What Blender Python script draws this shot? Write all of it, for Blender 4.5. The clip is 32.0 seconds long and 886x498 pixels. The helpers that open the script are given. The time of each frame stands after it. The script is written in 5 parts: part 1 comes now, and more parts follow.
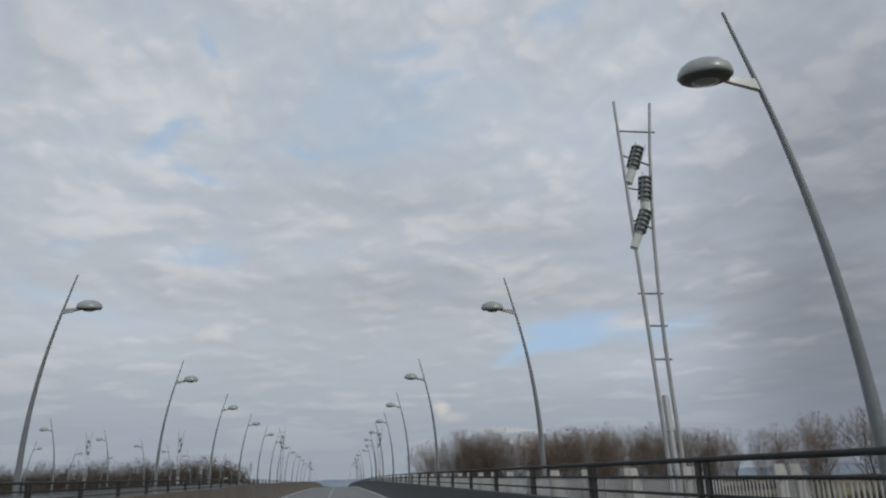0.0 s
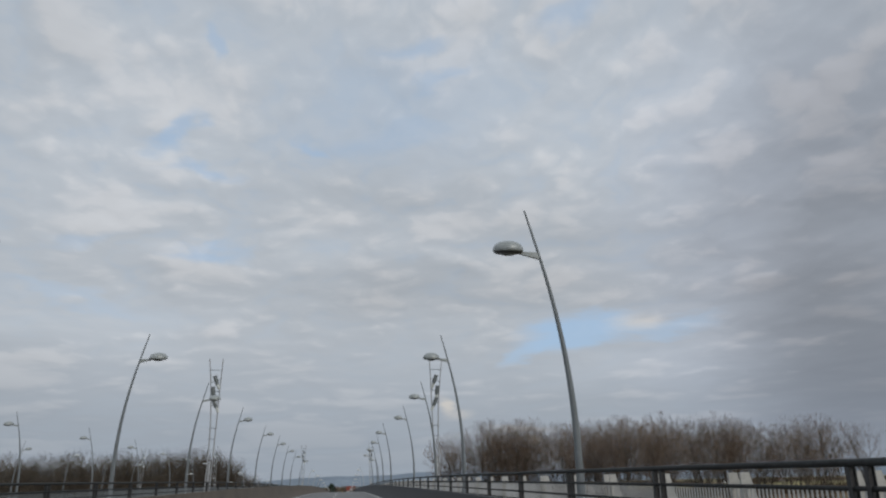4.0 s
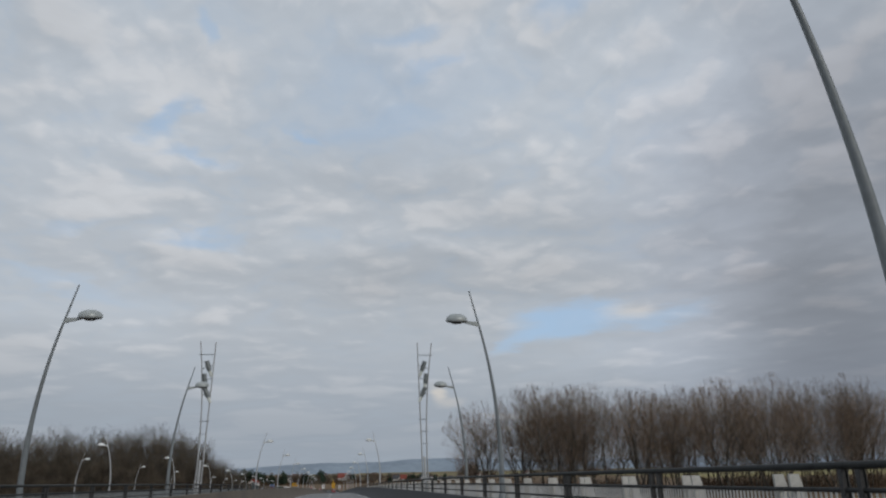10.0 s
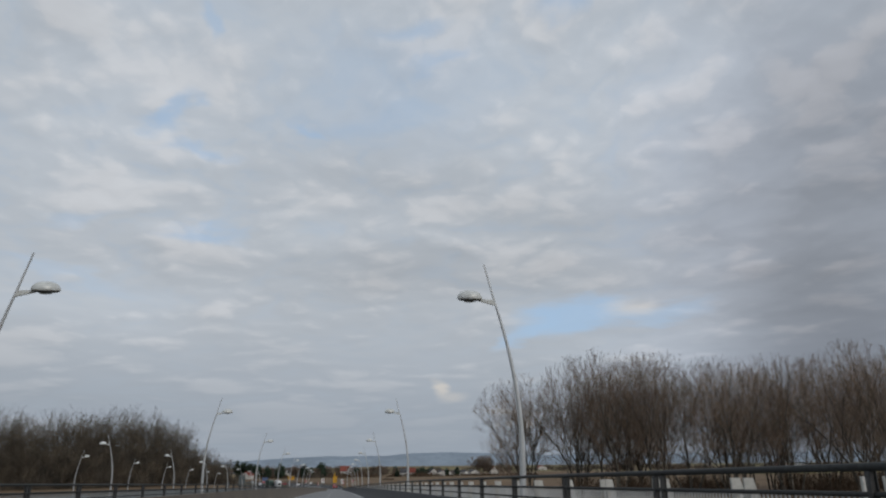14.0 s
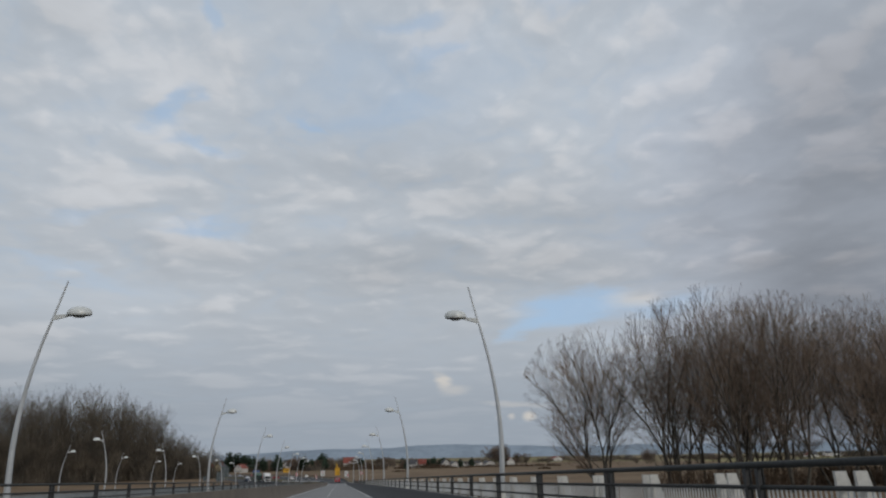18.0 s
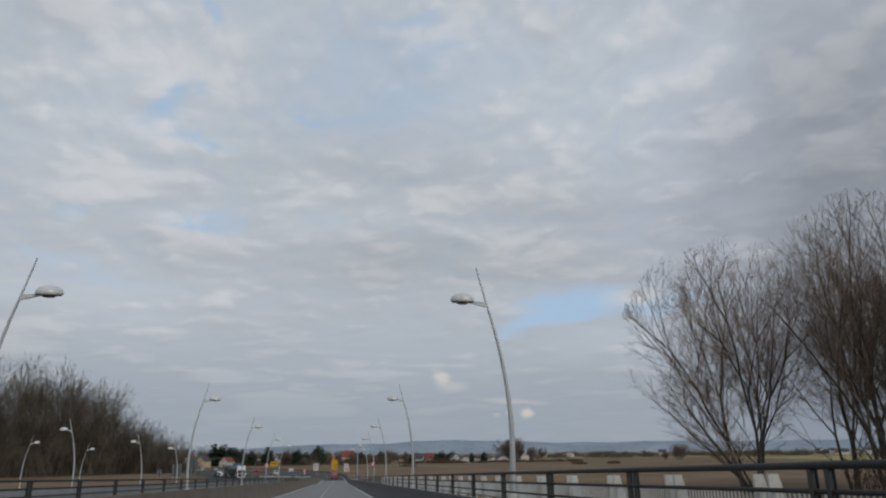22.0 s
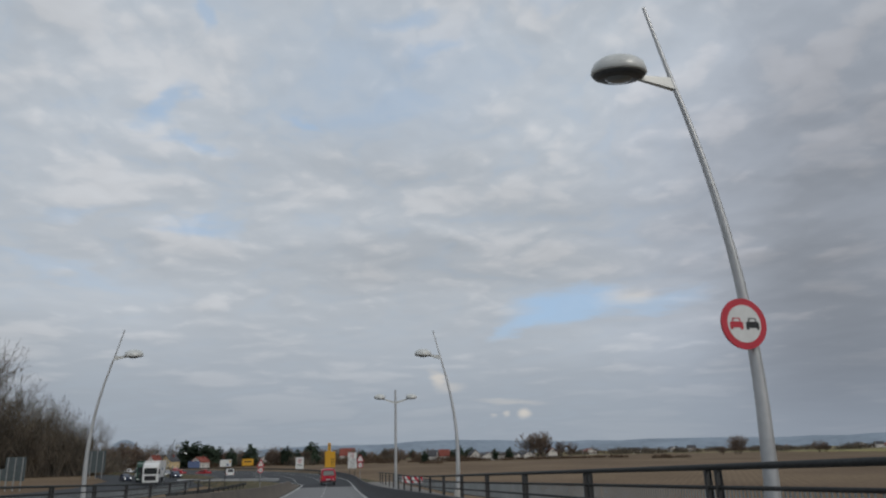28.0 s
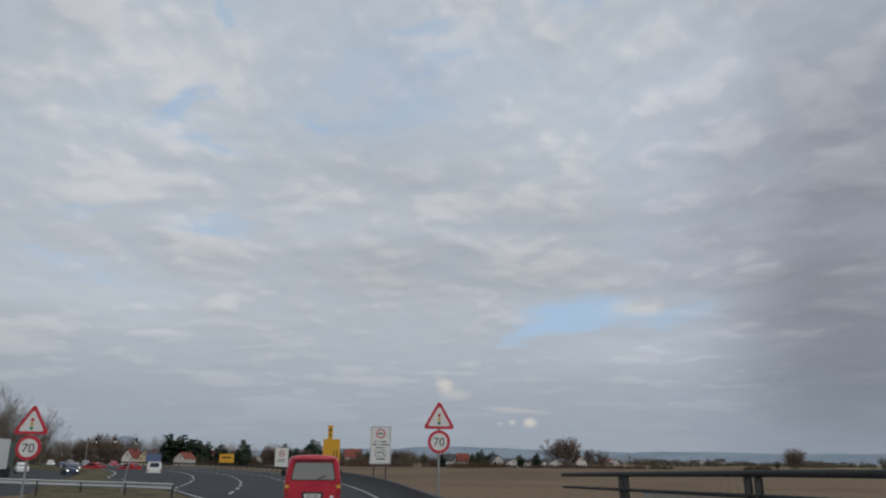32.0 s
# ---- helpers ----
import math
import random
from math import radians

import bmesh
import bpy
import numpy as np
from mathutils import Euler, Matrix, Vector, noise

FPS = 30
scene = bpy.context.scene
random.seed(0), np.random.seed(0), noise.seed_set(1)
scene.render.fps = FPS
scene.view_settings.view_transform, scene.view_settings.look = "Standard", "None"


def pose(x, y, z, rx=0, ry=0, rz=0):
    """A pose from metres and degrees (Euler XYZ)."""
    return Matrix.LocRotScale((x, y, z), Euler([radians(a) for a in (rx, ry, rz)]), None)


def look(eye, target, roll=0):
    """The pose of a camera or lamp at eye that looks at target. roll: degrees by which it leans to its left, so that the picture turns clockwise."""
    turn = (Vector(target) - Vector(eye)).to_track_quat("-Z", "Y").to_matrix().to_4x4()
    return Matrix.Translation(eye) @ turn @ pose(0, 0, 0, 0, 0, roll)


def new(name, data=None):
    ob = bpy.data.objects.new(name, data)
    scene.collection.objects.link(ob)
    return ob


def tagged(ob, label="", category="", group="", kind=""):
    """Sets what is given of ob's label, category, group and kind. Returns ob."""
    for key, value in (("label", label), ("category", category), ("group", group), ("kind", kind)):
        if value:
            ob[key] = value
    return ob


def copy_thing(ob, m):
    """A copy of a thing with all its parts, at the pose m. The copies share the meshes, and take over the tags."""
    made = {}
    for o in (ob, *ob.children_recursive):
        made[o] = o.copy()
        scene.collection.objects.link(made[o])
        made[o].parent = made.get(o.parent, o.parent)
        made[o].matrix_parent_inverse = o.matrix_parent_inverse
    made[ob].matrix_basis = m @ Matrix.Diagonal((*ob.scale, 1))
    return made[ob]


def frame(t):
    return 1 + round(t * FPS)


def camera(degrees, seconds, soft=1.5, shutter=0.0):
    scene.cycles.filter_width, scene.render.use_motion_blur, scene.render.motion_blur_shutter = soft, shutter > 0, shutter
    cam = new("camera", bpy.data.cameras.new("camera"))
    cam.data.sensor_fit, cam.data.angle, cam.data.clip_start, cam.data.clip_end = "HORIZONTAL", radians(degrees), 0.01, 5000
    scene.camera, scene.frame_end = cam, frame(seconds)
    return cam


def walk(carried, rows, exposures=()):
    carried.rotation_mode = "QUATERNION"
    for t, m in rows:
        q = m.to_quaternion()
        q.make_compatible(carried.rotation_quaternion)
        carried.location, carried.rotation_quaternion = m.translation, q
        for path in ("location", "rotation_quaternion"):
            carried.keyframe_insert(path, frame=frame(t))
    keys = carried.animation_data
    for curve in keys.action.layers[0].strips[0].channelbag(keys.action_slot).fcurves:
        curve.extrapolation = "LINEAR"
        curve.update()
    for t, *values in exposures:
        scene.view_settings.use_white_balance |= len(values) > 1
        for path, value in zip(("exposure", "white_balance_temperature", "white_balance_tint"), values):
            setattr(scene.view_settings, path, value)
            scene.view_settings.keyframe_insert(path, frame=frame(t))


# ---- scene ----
# The way: seconds, place, heading, tilt and lean in degrees.
PATH = (
    (0.0, -0.46, 0.00, 0.06, -8.45, 17.95, 1.85),
    (1.0, -0.29, 22.02, 0.38, -8.36, 18.13, 1.13),
    (2.0, -0.17, 44.43, 0.68, -8.03, 17.92, 1.10),
    (5.0, -0.54, 110.82, 1.20, -7.91, 17.77, 1.40),
    (6.0, -0.94, 133.67, 1.27, -8.50, 18.03, 1.42),
    (7.0, -0.61, 156.84, 1.26, -8.47, 17.48, 0.99),
    (8.0, -0.45, 178.99, 1.19, -8.51, 17.29, 1.12),
    (9.0, -0.49, 201.31, 1.07, -8.56, 16.92, 1.21),
    (10.0, -0.50, 223.35, 0.86, -8.47, 16.85, 1.10),
    (11.0, -0.40, 245.45, 0.60, -9.15, 16.82, 1.05),
    (12.0, 0.20, 266.38, 0.27, -8.04, 16.60, 2.12),
    (13.0, -0.01, 287.61, -0.16, -8.02, 16.57, 0.43),
    (14.0, -0.16, 309.19, -0.64, -8.18, 16.46, 0.65),
    (17.0, -0.12, 371.95, -2.20, -8.28, 15.91, 0.93),
    (18.0, -0.05, 392.09, -2.77, -8.08, 15.92, 1.02),
    (19.0, -0.07, 412.85, -3.36, -8.31, 15.82, 0.90),
    (20.0, 0.13, 433.45, -3.96, -8.15, 16.06, 1.08),
    (21.0, 0.01, 453.23, -4.55, -8.15, 15.78, 0.80),
    (22.0, 0.05, 473.60, -5.17, -8.14, 15.66, 0.66),
    (23.0, -0.03, 493.28, -5.77, -7.91, 16.21, 0.66),
    (24.0, -0.00, 512.92, -6.37, -8.18, 15.94, 0.90),
    (25.0, 0.01, 532.60, -6.98, -8.27, 15.67, 0.64),
    (28.0, 0.02, 591.36, -8.79, -8.51, 15.73, 1.30),
    (29.0, 0.12, 609.65, -9.37, -8.44, 15.77, 1.36),
    (30.0, 0.15, 627.32, -9.95, -8.36, 16.21, 1.59),
    (30.6, 0.13, 638.07, -10.15, -8.80, 15.82, 1.38),
    (31.0, 0.11, 644.94, -10.26, -8.56, 15.79, 1.19),
    (32.0, 0.05, 662.14, -10.55, -7.67, 16.24, -0.57),
)


def carried_row(t, x, y, z, yaw, tilt, lean):
    a, b = radians(yaw), radians(tilt)
    eye = Vector((x, y, z))
    return t, look(eye, eye + Vector((-math.sin(a) * math.cos(b), math.cos(a) * math.cos(b), math.sin(b))), -lean)


cam = camera(63.0, 32.0, soft=2.2, shutter=0.0)
walk(cam, [carried_row(*r) for r in PATH])

# ---- sky and sun ----
SUN_TURN, SUN_HEIGHT = 150.0, 34.0
world = bpy.data.worlds.new("overcast_sky")
scene.world = world
world.use_nodes = True
wt = world.node_tree
wt.nodes.clear()


def nd(tree, kind, ins=(), **props):
    n = tree.nodes.new(kind)
    for key, value in props.items():
        setattr(n, key, value)
    for key, value in (ins.items() if isinstance(ins, dict) else enumerate(ins)):
        if value is None:
            continue
        if isinstance(value, bpy.types.NodeSocket):
            tree.links.new(value, n.inputs[key])
        else:
            n.inputs[key].default_value = value
    return n


def mth(tree, op, *ins):
    return nd(tree, "ShaderNodeMath", ins, operation=op).outputs[0]


def vmt(tree, op, *ins):
    return nd(tree, "ShaderNodeVectorMath", ins, operation=op).outputs[0]


def mixc(tree, fac, a, b, blend="MIX"):
    n = nd(tree, "ShaderNodeMix", data_type="RGBA", blend_type=blend)
    for k, v in ((0, fac), (6, a), (7, b)):
        if isinstance(v, bpy.types.NodeSocket):
            tree.links.new(v, n.inputs[k])
        else:
            n.inputs[k].default_value = (*v, 1) if isinstance(v, tuple) and len(v) == 3 else v
    return n.outputs[2]


def span(tree, value, a, b, lo=0.0, hi=1.0, smooth=True):
    return nd(tree, "ShaderNodeMapRange", (value, a, b, lo, hi), interpolation_type="SMOOTHSTEP" if smooth else "LINEAR").outputs[0]


def build_sky():
    t = wt
    way = nd(t, "ShaderNodeTexCoord").outputs["Generated"]
    sep = nd(t, "ShaderNodeSeparateXYZ", (way,)).outputs
    az = mth(t, "MULTIPLY", mth(t, "ARCTAN2", sep[0], sep[1]), 57.2958)
    el = mth(t, "MULTIPLY", mth(t, "ARCSINE", sep[2]), 57.2958)
    high = mth(t, "MULTIPLY", mth(t, "LOGARITHM", mth(t, "ADD", mth(t, "MAXIMUM", el, 0.0), 6.0), math.e), 9.0)
    plane = nd(t, "ShaderNodeCombineXYZ", (mth(t, "MULTIPLY", az, 0.165), high, 0.0)).outputs[0]
    warp = nd(t, "ShaderNodeTexNoise", {"Vector": plane, "Scale": 0.8, "Detail": 4.0, "Roughness": 0.55})
    w0 = vmt(t, "SUBTRACT", warp.outputs[1], (0.5, 0.5, 0.5))
    bent = vmt(t, "ADD", plane, vmt(t, "MULTIPLY", w0, (0.8, 0.5, 0.0)))

    def billow(where, scale, detail):
        """Rounded puffs that meet in soft creases."""
        n = mth(t, "SUBTRACT", nd(t, "ShaderNodeTexNoise", {"Vector": where, "Scale": scale, "Detail": detail, "Roughness": 0.5}).outputs[0], 0.5)
        return mth(t, "MULTIPLY", mth(t, "SQRT", mth(t, "ADD", mth(t, "MULTIPLY", n, n), 0.0008)), 2.0)

    def heap(where):
        """Thickness of the cloud sheet: broad puffs with smaller ones on them."""
        puffs = mth(t, "ADD", mth(t, "MULTIPLY", billow(where, 0.42, 2.0), 0.50), mth(t, "MULTIPLY", billow(vmt(t, "ADD", where, (7.3, 2.1, 0.0)), 0.85, 2.5), 0.30))
        return mth(t, "ADD", mth(t, "ADD", 0.325, puffs), mth(t, "MULTIPLY", billow(vmt(t, "ADD", where, (1.7, 9.4, 0.0)), 2.0, 3.0), 0.16))

    thick = heap(bent)
    lee = heap(vmt(t, "ADD", bent, (0.06, 0.24, 0.0)))
    big = nd(t, "ShaderNodeTexNoise", {"Vector": plane, "Scale": 0.22, "Detail": 4.0, "Roughness": 0.5, "Distortion": 0.4}).outputs[0]
    wide = span(t, el, 1.0, 22.0, 1.8, 6.5, False)
    w = vmt(t, "MULTIPLY", w0, nd(t, "ShaderNodeCombineXYZ", (mth(t, "MULTIPLY", wide, 1.5), wide, 0.0)).outputs[0])
    spot = vmt(t, "ADD", nd(t, "ShaderNodeCombineXYZ", (az, el, 0.0)).outputs[0], w)
    calm = vmt(t, "ADD", nd(t, "ShaderNodeCombineXYZ", (az, el, 0.0)).outputs[0], vmt(t, "MULTIPLY", w, (0.7, 0.6, 0.0)))

    def cloud(a, e, ra, re, turn=0.0, soft=0.5, where=None):
        m = nd(t, "ShaderNodeMapping", {0: where or spot, 1: (a, e, 0), 2: (0, 0, radians(turn)), 3: (ra, re, 1)}, vector_type="TEXTURE").outputs[0]
        return span(t, nd(t, "ShaderNodeVectorMath", (m,), operation="LENGTH").outputs["Value"], 1 + soft, 1 - soft)

    clear = nd(t, "ShaderNodeTexSky", sky_type="NISHITA", sun_disc=False, sun_elevation=radians(SUN_HEIGHT), sun_rotation=radians(SUN_TURN), air_density=1.0, dust_density=1.2)
    blue = mixc(t, 0.72, mixc(t, 1.0, clear.outputs[0], (0.095, 0.095, 0.095), "MULTIPLY"), (0.40, 0.565, 0.78))
    haze = mixc(t, 0.6, blue, (0.45, 0.52, 0.60))
    # cloud sheet: paler overhead, blue grey towards the horizon
    sheet = mixc(t, span(t, el, 0.0, 13.0), (0.322, 0.368, 0.428), (0.452, 0.492, 0.540))
    sheet = mixc(t, span(t, el, 14.0, 32.0, 0.0, 0.5), sheet, (0.475, 0.530, 0.598))
    fade = span(t, el, 1.0, 13.0, 0.12, 1.0)
    sheet = mixc(t, mth(t, "MULTIPLY", mth(t, "MULTIPLY", span(t, thick, 0.45, 0.58), 0.62), fade), sheet, (0.590, 0.602, 0.625))
    veil = mth(t, "MULTIPLY", mth(t, "MULTIPLY", span(t, thick, 0.445, 0.375), span(t, el, 7.0, 18.0, 0.08, 0.3)), span(t, az, 22.0, 32.0, 1.0, 0.1))
    sheet = mixc(t, veil, sheet, haze)
    relief = mth(t, "MULTIPLY", mth(t, "SUBTRACT", thick, lee), 0.45)
    tone = mth(t, "ADD", mth(t, "MULTIPLY", span(t, big, 0.30, 0.70, -1, 1), 0.04), nd(t, "ShaderNodeClamp", (relief, -0.08, 0.08)).outputs[0])
    tone = mth(t, "ADD", 0.962, mth(t, "MULTIPLY", tone, fade))

    def shade(value, mask, amount):
        return mth(t, "MULTIPLY", value, mth(t, "ADD", 1.0, mth(t, "MULTIPLY", mask, amount)))

    for a, e, ra, re, turn, soft, amount in (
            (20, 27.5, 12, 6.0, -8, 0.45, 0.06), (-20, 23, 9, 5.5, 0, 0.5, 0.06), (-8, 9.5, 22, 3.5, -2, 0.6, 0.05),
            (-18, 11.5, 10, 2.0, 0, 0.6, 0.06), (12, 14.2, 15, 1.8, -5, 0.6, -0.10), (36, 8.5, 6, 4.5, 0, 0.7, -0.22), (38, 2, 12, 4, 0, 0.7, -0.10),
            (41.5, 14.5, 12, 13, 0, 0.6, -0.29), (41, 28, 9, 9, 0, 0.6, -0.10), (35.5, 13.5, 4.5, 1.5, 0, 0.6, -0.10), (40, 17.5, 5, 1.2, 0, 0.6, -0.08), (31, 14.5, 3, 0.9, 0, 0.6, 0.07), (36.5, 20.5, 4, 1.6, 0, 0.6, 0.10), (33, 17.3, 2.5, 1.2, 0, 0.6, 0.10), (29, 6.5, 9, 2.2, 0, 0.6, 0.02), (25, 8.3, 8, 1.4, 5, 0.6, 0.09),
            (8, 21, 12, 2.5, -3, 0.7, -0.05), (24, 16.5, 12, 2.5, -4, 0.6, -0.06), (-2, 17.5, 12, 2.5, 0, 0.6, 0.05), (-30, 8, 12, 4, 0, 0.6, -0.05)):
        tone = shade(tone, cloud(a, e, ra, re, turn, soft), amount)
    col = mixc(t, 1.0, sheet, nd(t, "ShaderNodeCombineXYZ", (tone, tone, tone)).outputs[0], "MULTIPLY")
    violet = cloud(38, 15, 14, 16, 0, 0.6)
    col = mixc(t, mth(t, "MULTIPLY", violet, 0.5), col, mixc(t, 1.0, col, (0.955, 0.965, 1.05), "MULTIPLY"))
    for a, e, ra, re, turn, soft, amount in (
            (18.4, 10.9, 4.3, 1.1, 7, 0.5, 0.85), (14.8, 9.7, 2.4, 0.6, 28, 0.6, 0.6), (25.0, 11.0, 3.4, 0.6, 2, 0.6, 0.5), (4, 29, 8, 4, 8, 0.8, 0.22), (4, 26.5, 5, 1.1, 6, 0.6, 0.25),
            (-2.3, 26.0, 1.5, 0.5, -35, 0.7, 0.5), (-13.6, 25.4, 0.9, 1.1, 20, 0.8, 0.6), (-11.3, 22.7, 2.2, 0.5, -8, 0.8, 0.5), (5.5, 33.5, 2.6, 0.7, 12, 0.8, 0.45), (8, 30.5, 2.0, 0.6, 20, 0.7, 0.4), (-11.1, 32.2, 0.8, 1.0, 0, 0.6, 0.5),
            (-11.0, 16.9, 2.9, 0.6, 4, 0.7, 0.55), (-20.5, 13.2, 4.0, 0.4, -10, 0.8, 0.28), (-20, 17.0, 2.2, 0.5, 8, 0.8, 0.3), (20.9, 35.2, 2.6, 0.9, 10, 0.8, 0.5)):
        col = mixc(t, mth(t, "MULTIPLY", cloud(a, e, ra, re, turn, soft), amount), col, blue)
    for a, e, ra, re, soft, amount in ((7.6, 5.7, 0.55, 0.55, 0.7, 0.7), (8.6, 5.0, 1.0, 0.35, 0.8, 0.35), (14.4, 2.85, 0.45, 0.42, 0.7, 0.75), (12.9, 2.8, 0.26, 0.27, 0.8, 0.5),
                                       (11.8, 2.6, 0.24, 0.16, 0.8, 0.35), (13.5, 3.85, 2.2, 0.14, 0.8, 0.3), (23.6, 11.4, 1.7, 0.5, 0.7, 0.4)):
        col = mixc(t, mth(t, "MULTIPLY", cloud(a, e, ra, re, 0, soft, calm), amount), col, (0.655, 0.615, 0.56))
    ground = mixc(t, span(t, el, -2.0, -0.2), (0.12, 0.105, 0.09), col)
    bg = nd(t, "ShaderNodeBackground", (ground, 1.0))
    t.links.new(bg.outputs[0], nd(t, "ShaderNodeOutputWorld").inputs[0])


build_sky()
sun = new("sun", bpy.data.lights.new("sun", "SUN"))
sun.data.energy, sun.data.angle, sun.data.color = 0.9, radians(12), (1.0, 0.95, 0.88)
sa, sh = radians(SUN_TURN), radians(SUN_HEIGHT)
sun.matrix_world = look((0, 0, 60), (-math.sin(sa) * math.cos(sh), -math.cos(sa) * math.cos(sh), 60 - math.sin(sh)))


# ---- materials ----
def mat(name, col, rough=0.7, metal=0.0, var=0.18, scale=3.0, fine=40.0, bump=0.15, tint=None, rnd=0.0, stretch=(1, 1, 1), spec=0.4):
    """A surface with stains at one scale, grain at a second, relief and a little change from piece to piece."""
    m = bpy.data.materials.new(name)
    m.use_nodes = True
    t = m.node_tree
    bsdf = t.nodes["Principled BSDF"]
    pos = nd(t, "ShaderNodeMapping", {0: nd(t, "ShaderNodeTexCoord").outputs["Object"], 3: stretch}).outputs[0]
    a = nd(t, "ShaderNodeTexNoise", {"Vector": pos, "Scale": scale, "Detail": 5.0, "Roughness": 0.6}).outputs[0]
    b = nd(t, "ShaderNodeTexNoise", {"Vector": pos, "Scale": fine, "Detail": 3.0}).outputs[0]
    lo = tuple(c * (1 - var) for c in col)
    hi = tuple(min(1, c * (1 + var)) for c in (tint or col))
    c = mixc(t, span(t, a, 0.32, 0.68), lo, hi)
    c = mixc(t, 1.0, c, nd(t, "ShaderNodeCombineXYZ", [span(t, b, 0.3, 0.7, 1 - var * 0.6, 1 + var * 0.6)] * 3).outputs[0], "MULTIPLY")
    if rnd:
        r = nd(t, "ShaderNodeObjectInfo").outputs["Random"]
        c = mixc(t, 1.0, c, nd(t, "ShaderNodeCombineXYZ", [span(t, r, 0, 1, 1 - rnd, 1 + rnd, False)] * 3).outputs[0], "MULTIPLY")
    t.links.new(c, bsdf.inputs["Base Color"])
    t.links.new(span(t, a, 0.2, 0.8, max(0.03, rough - 0.1), min(1, rough + 0.1)), bsdf.inputs["Roughness"])
    bsdf.inputs["Metallic"].default_value = metal
    bsdf.inputs["Specular IOR Level"].default_value = spec
    if bump:
        t.links.new(nd(t, "ShaderNodeBump", {"Strength": bump, "Distance": 0.02, "Height": b}).outputs[0], bsdf.inputs["Normal"])
    return m


def glass(name, col, rough=0.05):
    m = bpy.data.materials.new(name)
    m.use_nodes = True
    b = m.node_tree.nodes["Principled BSDF"]
    b.inputs["Base Color"].default_value = (*col, 1)
    b.inputs["Roughness"].default_value = rough
    b.inputs["Specular IOR Level"].default_value = 0.7
    return m


def ground_mat():
    """Ploughed soil with stubble and green strips far out, in long fields."""
    m = bpy.data.materials.new("farmland")
    m.use_nodes = True
    t = m.node_tree
    bsdf = t.nodes["Principled BSDF"]
    pos = nd(t, "ShaderNodeTexCoord").outputs["Object"]
    field = nd(t, "ShaderNodeTexVoronoi", {"Vector": nd(t, "ShaderNodeMapping", {0: pos, 2: (0, 0, 0.3), 3: (0.0016, 0.0045, 0)}).outputs[0], "Scale": 1.0})
    pick = nd(t, "ShaderNodeSeparateXYZ", (field.outputs["Color"],)).outputs[0]
    a = nd(t, "ShaderNodeTexNoise", {"Vector": pos, "Scale": 0.03, "Detail": 6.0}).outputs[0]
    b = nd(t, "ShaderNodeTexNoise", {"Vector": pos, "Scale": 1.7, "Detail": 4.0}).outputs[0]
    furrow = nd(t, "ShaderNodeTexWave", {"Vector": nd(t, "ShaderNodeMapping", {0: pos, 2: (0, 0, 0.5)}).outputs[0], "Scale": 0.35, "Distortion": 2.0, "Detail": 3.0}).outputs[1]
    soil = mixc(t, span(t, a, 0.3, 0.7), (0.125, 0.087, 0.056), (0.19, 0.137, 0.088))
    grass = mixc(t, span(t, a, 0.3, 0.7), (0.13, 0.13, 0.06), (0.25, 0.215, 0.11))
    dist = nd(t, "ShaderNodeVectorMath", (pos, (90, 1000, 0)), operation="DISTANCE").outputs["Value"]
    far = span(t, dist, 480, 620)
    col = mixc(t, mth(t, "MULTIPLY", mth(t, "GREATER_THAN", pick, 0.45), far), soil, grass)
    col = mixc(t, 1.0, col, nd(t, "ShaderNodeCombineXYZ", [span(t, b, 0.3, 0.7, 0.85, 1.15)] * 3).outputs[0], "MULTIPLY")
    col = mixc(t, 1.0, col, nd(t, "ShaderNodeCombineXYZ", [span(t, furrow, 0, 1, 0.93, 1.07)] * 3).outputs[0], "MULTIPLY")
    t.links.new(col, bsdf.inputs["Base Color"])
    bsdf.inputs["Roughness"].default_value = 0.95
    bsdf.inputs["Specular IOR Level"].default_value = 0.1
    return m


M_GROUND = ground_mat()
M_VERGE = mat("dry_grass", (0.062, 0.066, 0.034), 0.95, var=0.35, scale=0.6, fine=9, bump=0.6, tint=(0.115, 0.092, 0.055), spec=0.1)
M_MEADOW = mat("pale_meadow", (0.20, 0.19, 0.075), 0.95, var=0.3, scale=0.05, fine=1.2, bump=0.2, tint=(0.30, 0.25, 0.12), spec=0.1)
M_ASPHALT = mat("asphalt", (0.165, 0.165, 0.165), 0.7, var=0.15, scale=0.35, fine=60, bump=0.3)
M_ASPHALT_DARK = mat("dark_asphalt", (0.045, 0.047, 0.05), 0.8, var=0.2, scale=0.4, fine=60, bump=0.3)
M_ASPHALT_NEW = mat("newer_asphalt", (0.048, 0.051, 0.056), 0.8, var=0.25, scale=0.25, fine=60, bump=0.3, spec=0.12)
M_PAINT = mat("road_paint", (0.48, 0.48, 0.46), 0.6, var=0.15, scale=2, fine=30, bump=0.05)
M_CONC = mat("concrete", (0.20, 0.19, 0.175), 0.85, var=0.2, scale=0.8, fine=30, bump=0.25)
# One barrier concrete in two colours: dark for the shaded wall, brown for the lit.
M_WALL_DARK = mat("shaded_barrier_concrete", (0.05, 0.051, 0.054), 0.75, var=0.25, scale=0.7, fine=25, bump=0.2)
M_WALL_BROWN = mat("lit_barrier_concrete", (0.125, 0.105, 0.085), 0.85, var=0.2, scale=0.7, fine=25, bump=0.2)
M_RAIL = mat("grey_rail_steel", (0.036, 0.038, 0.038), 0.65, 0.0, var=0.25, scale=1.4, fine=22, bump=0.08, spec=0.2)
M_POST = mat("dark_post_steel", (0.05, 0.05, 0.05), 0.6, 0.2, var=0.3, scale=3, fine=30, bump=0.1)
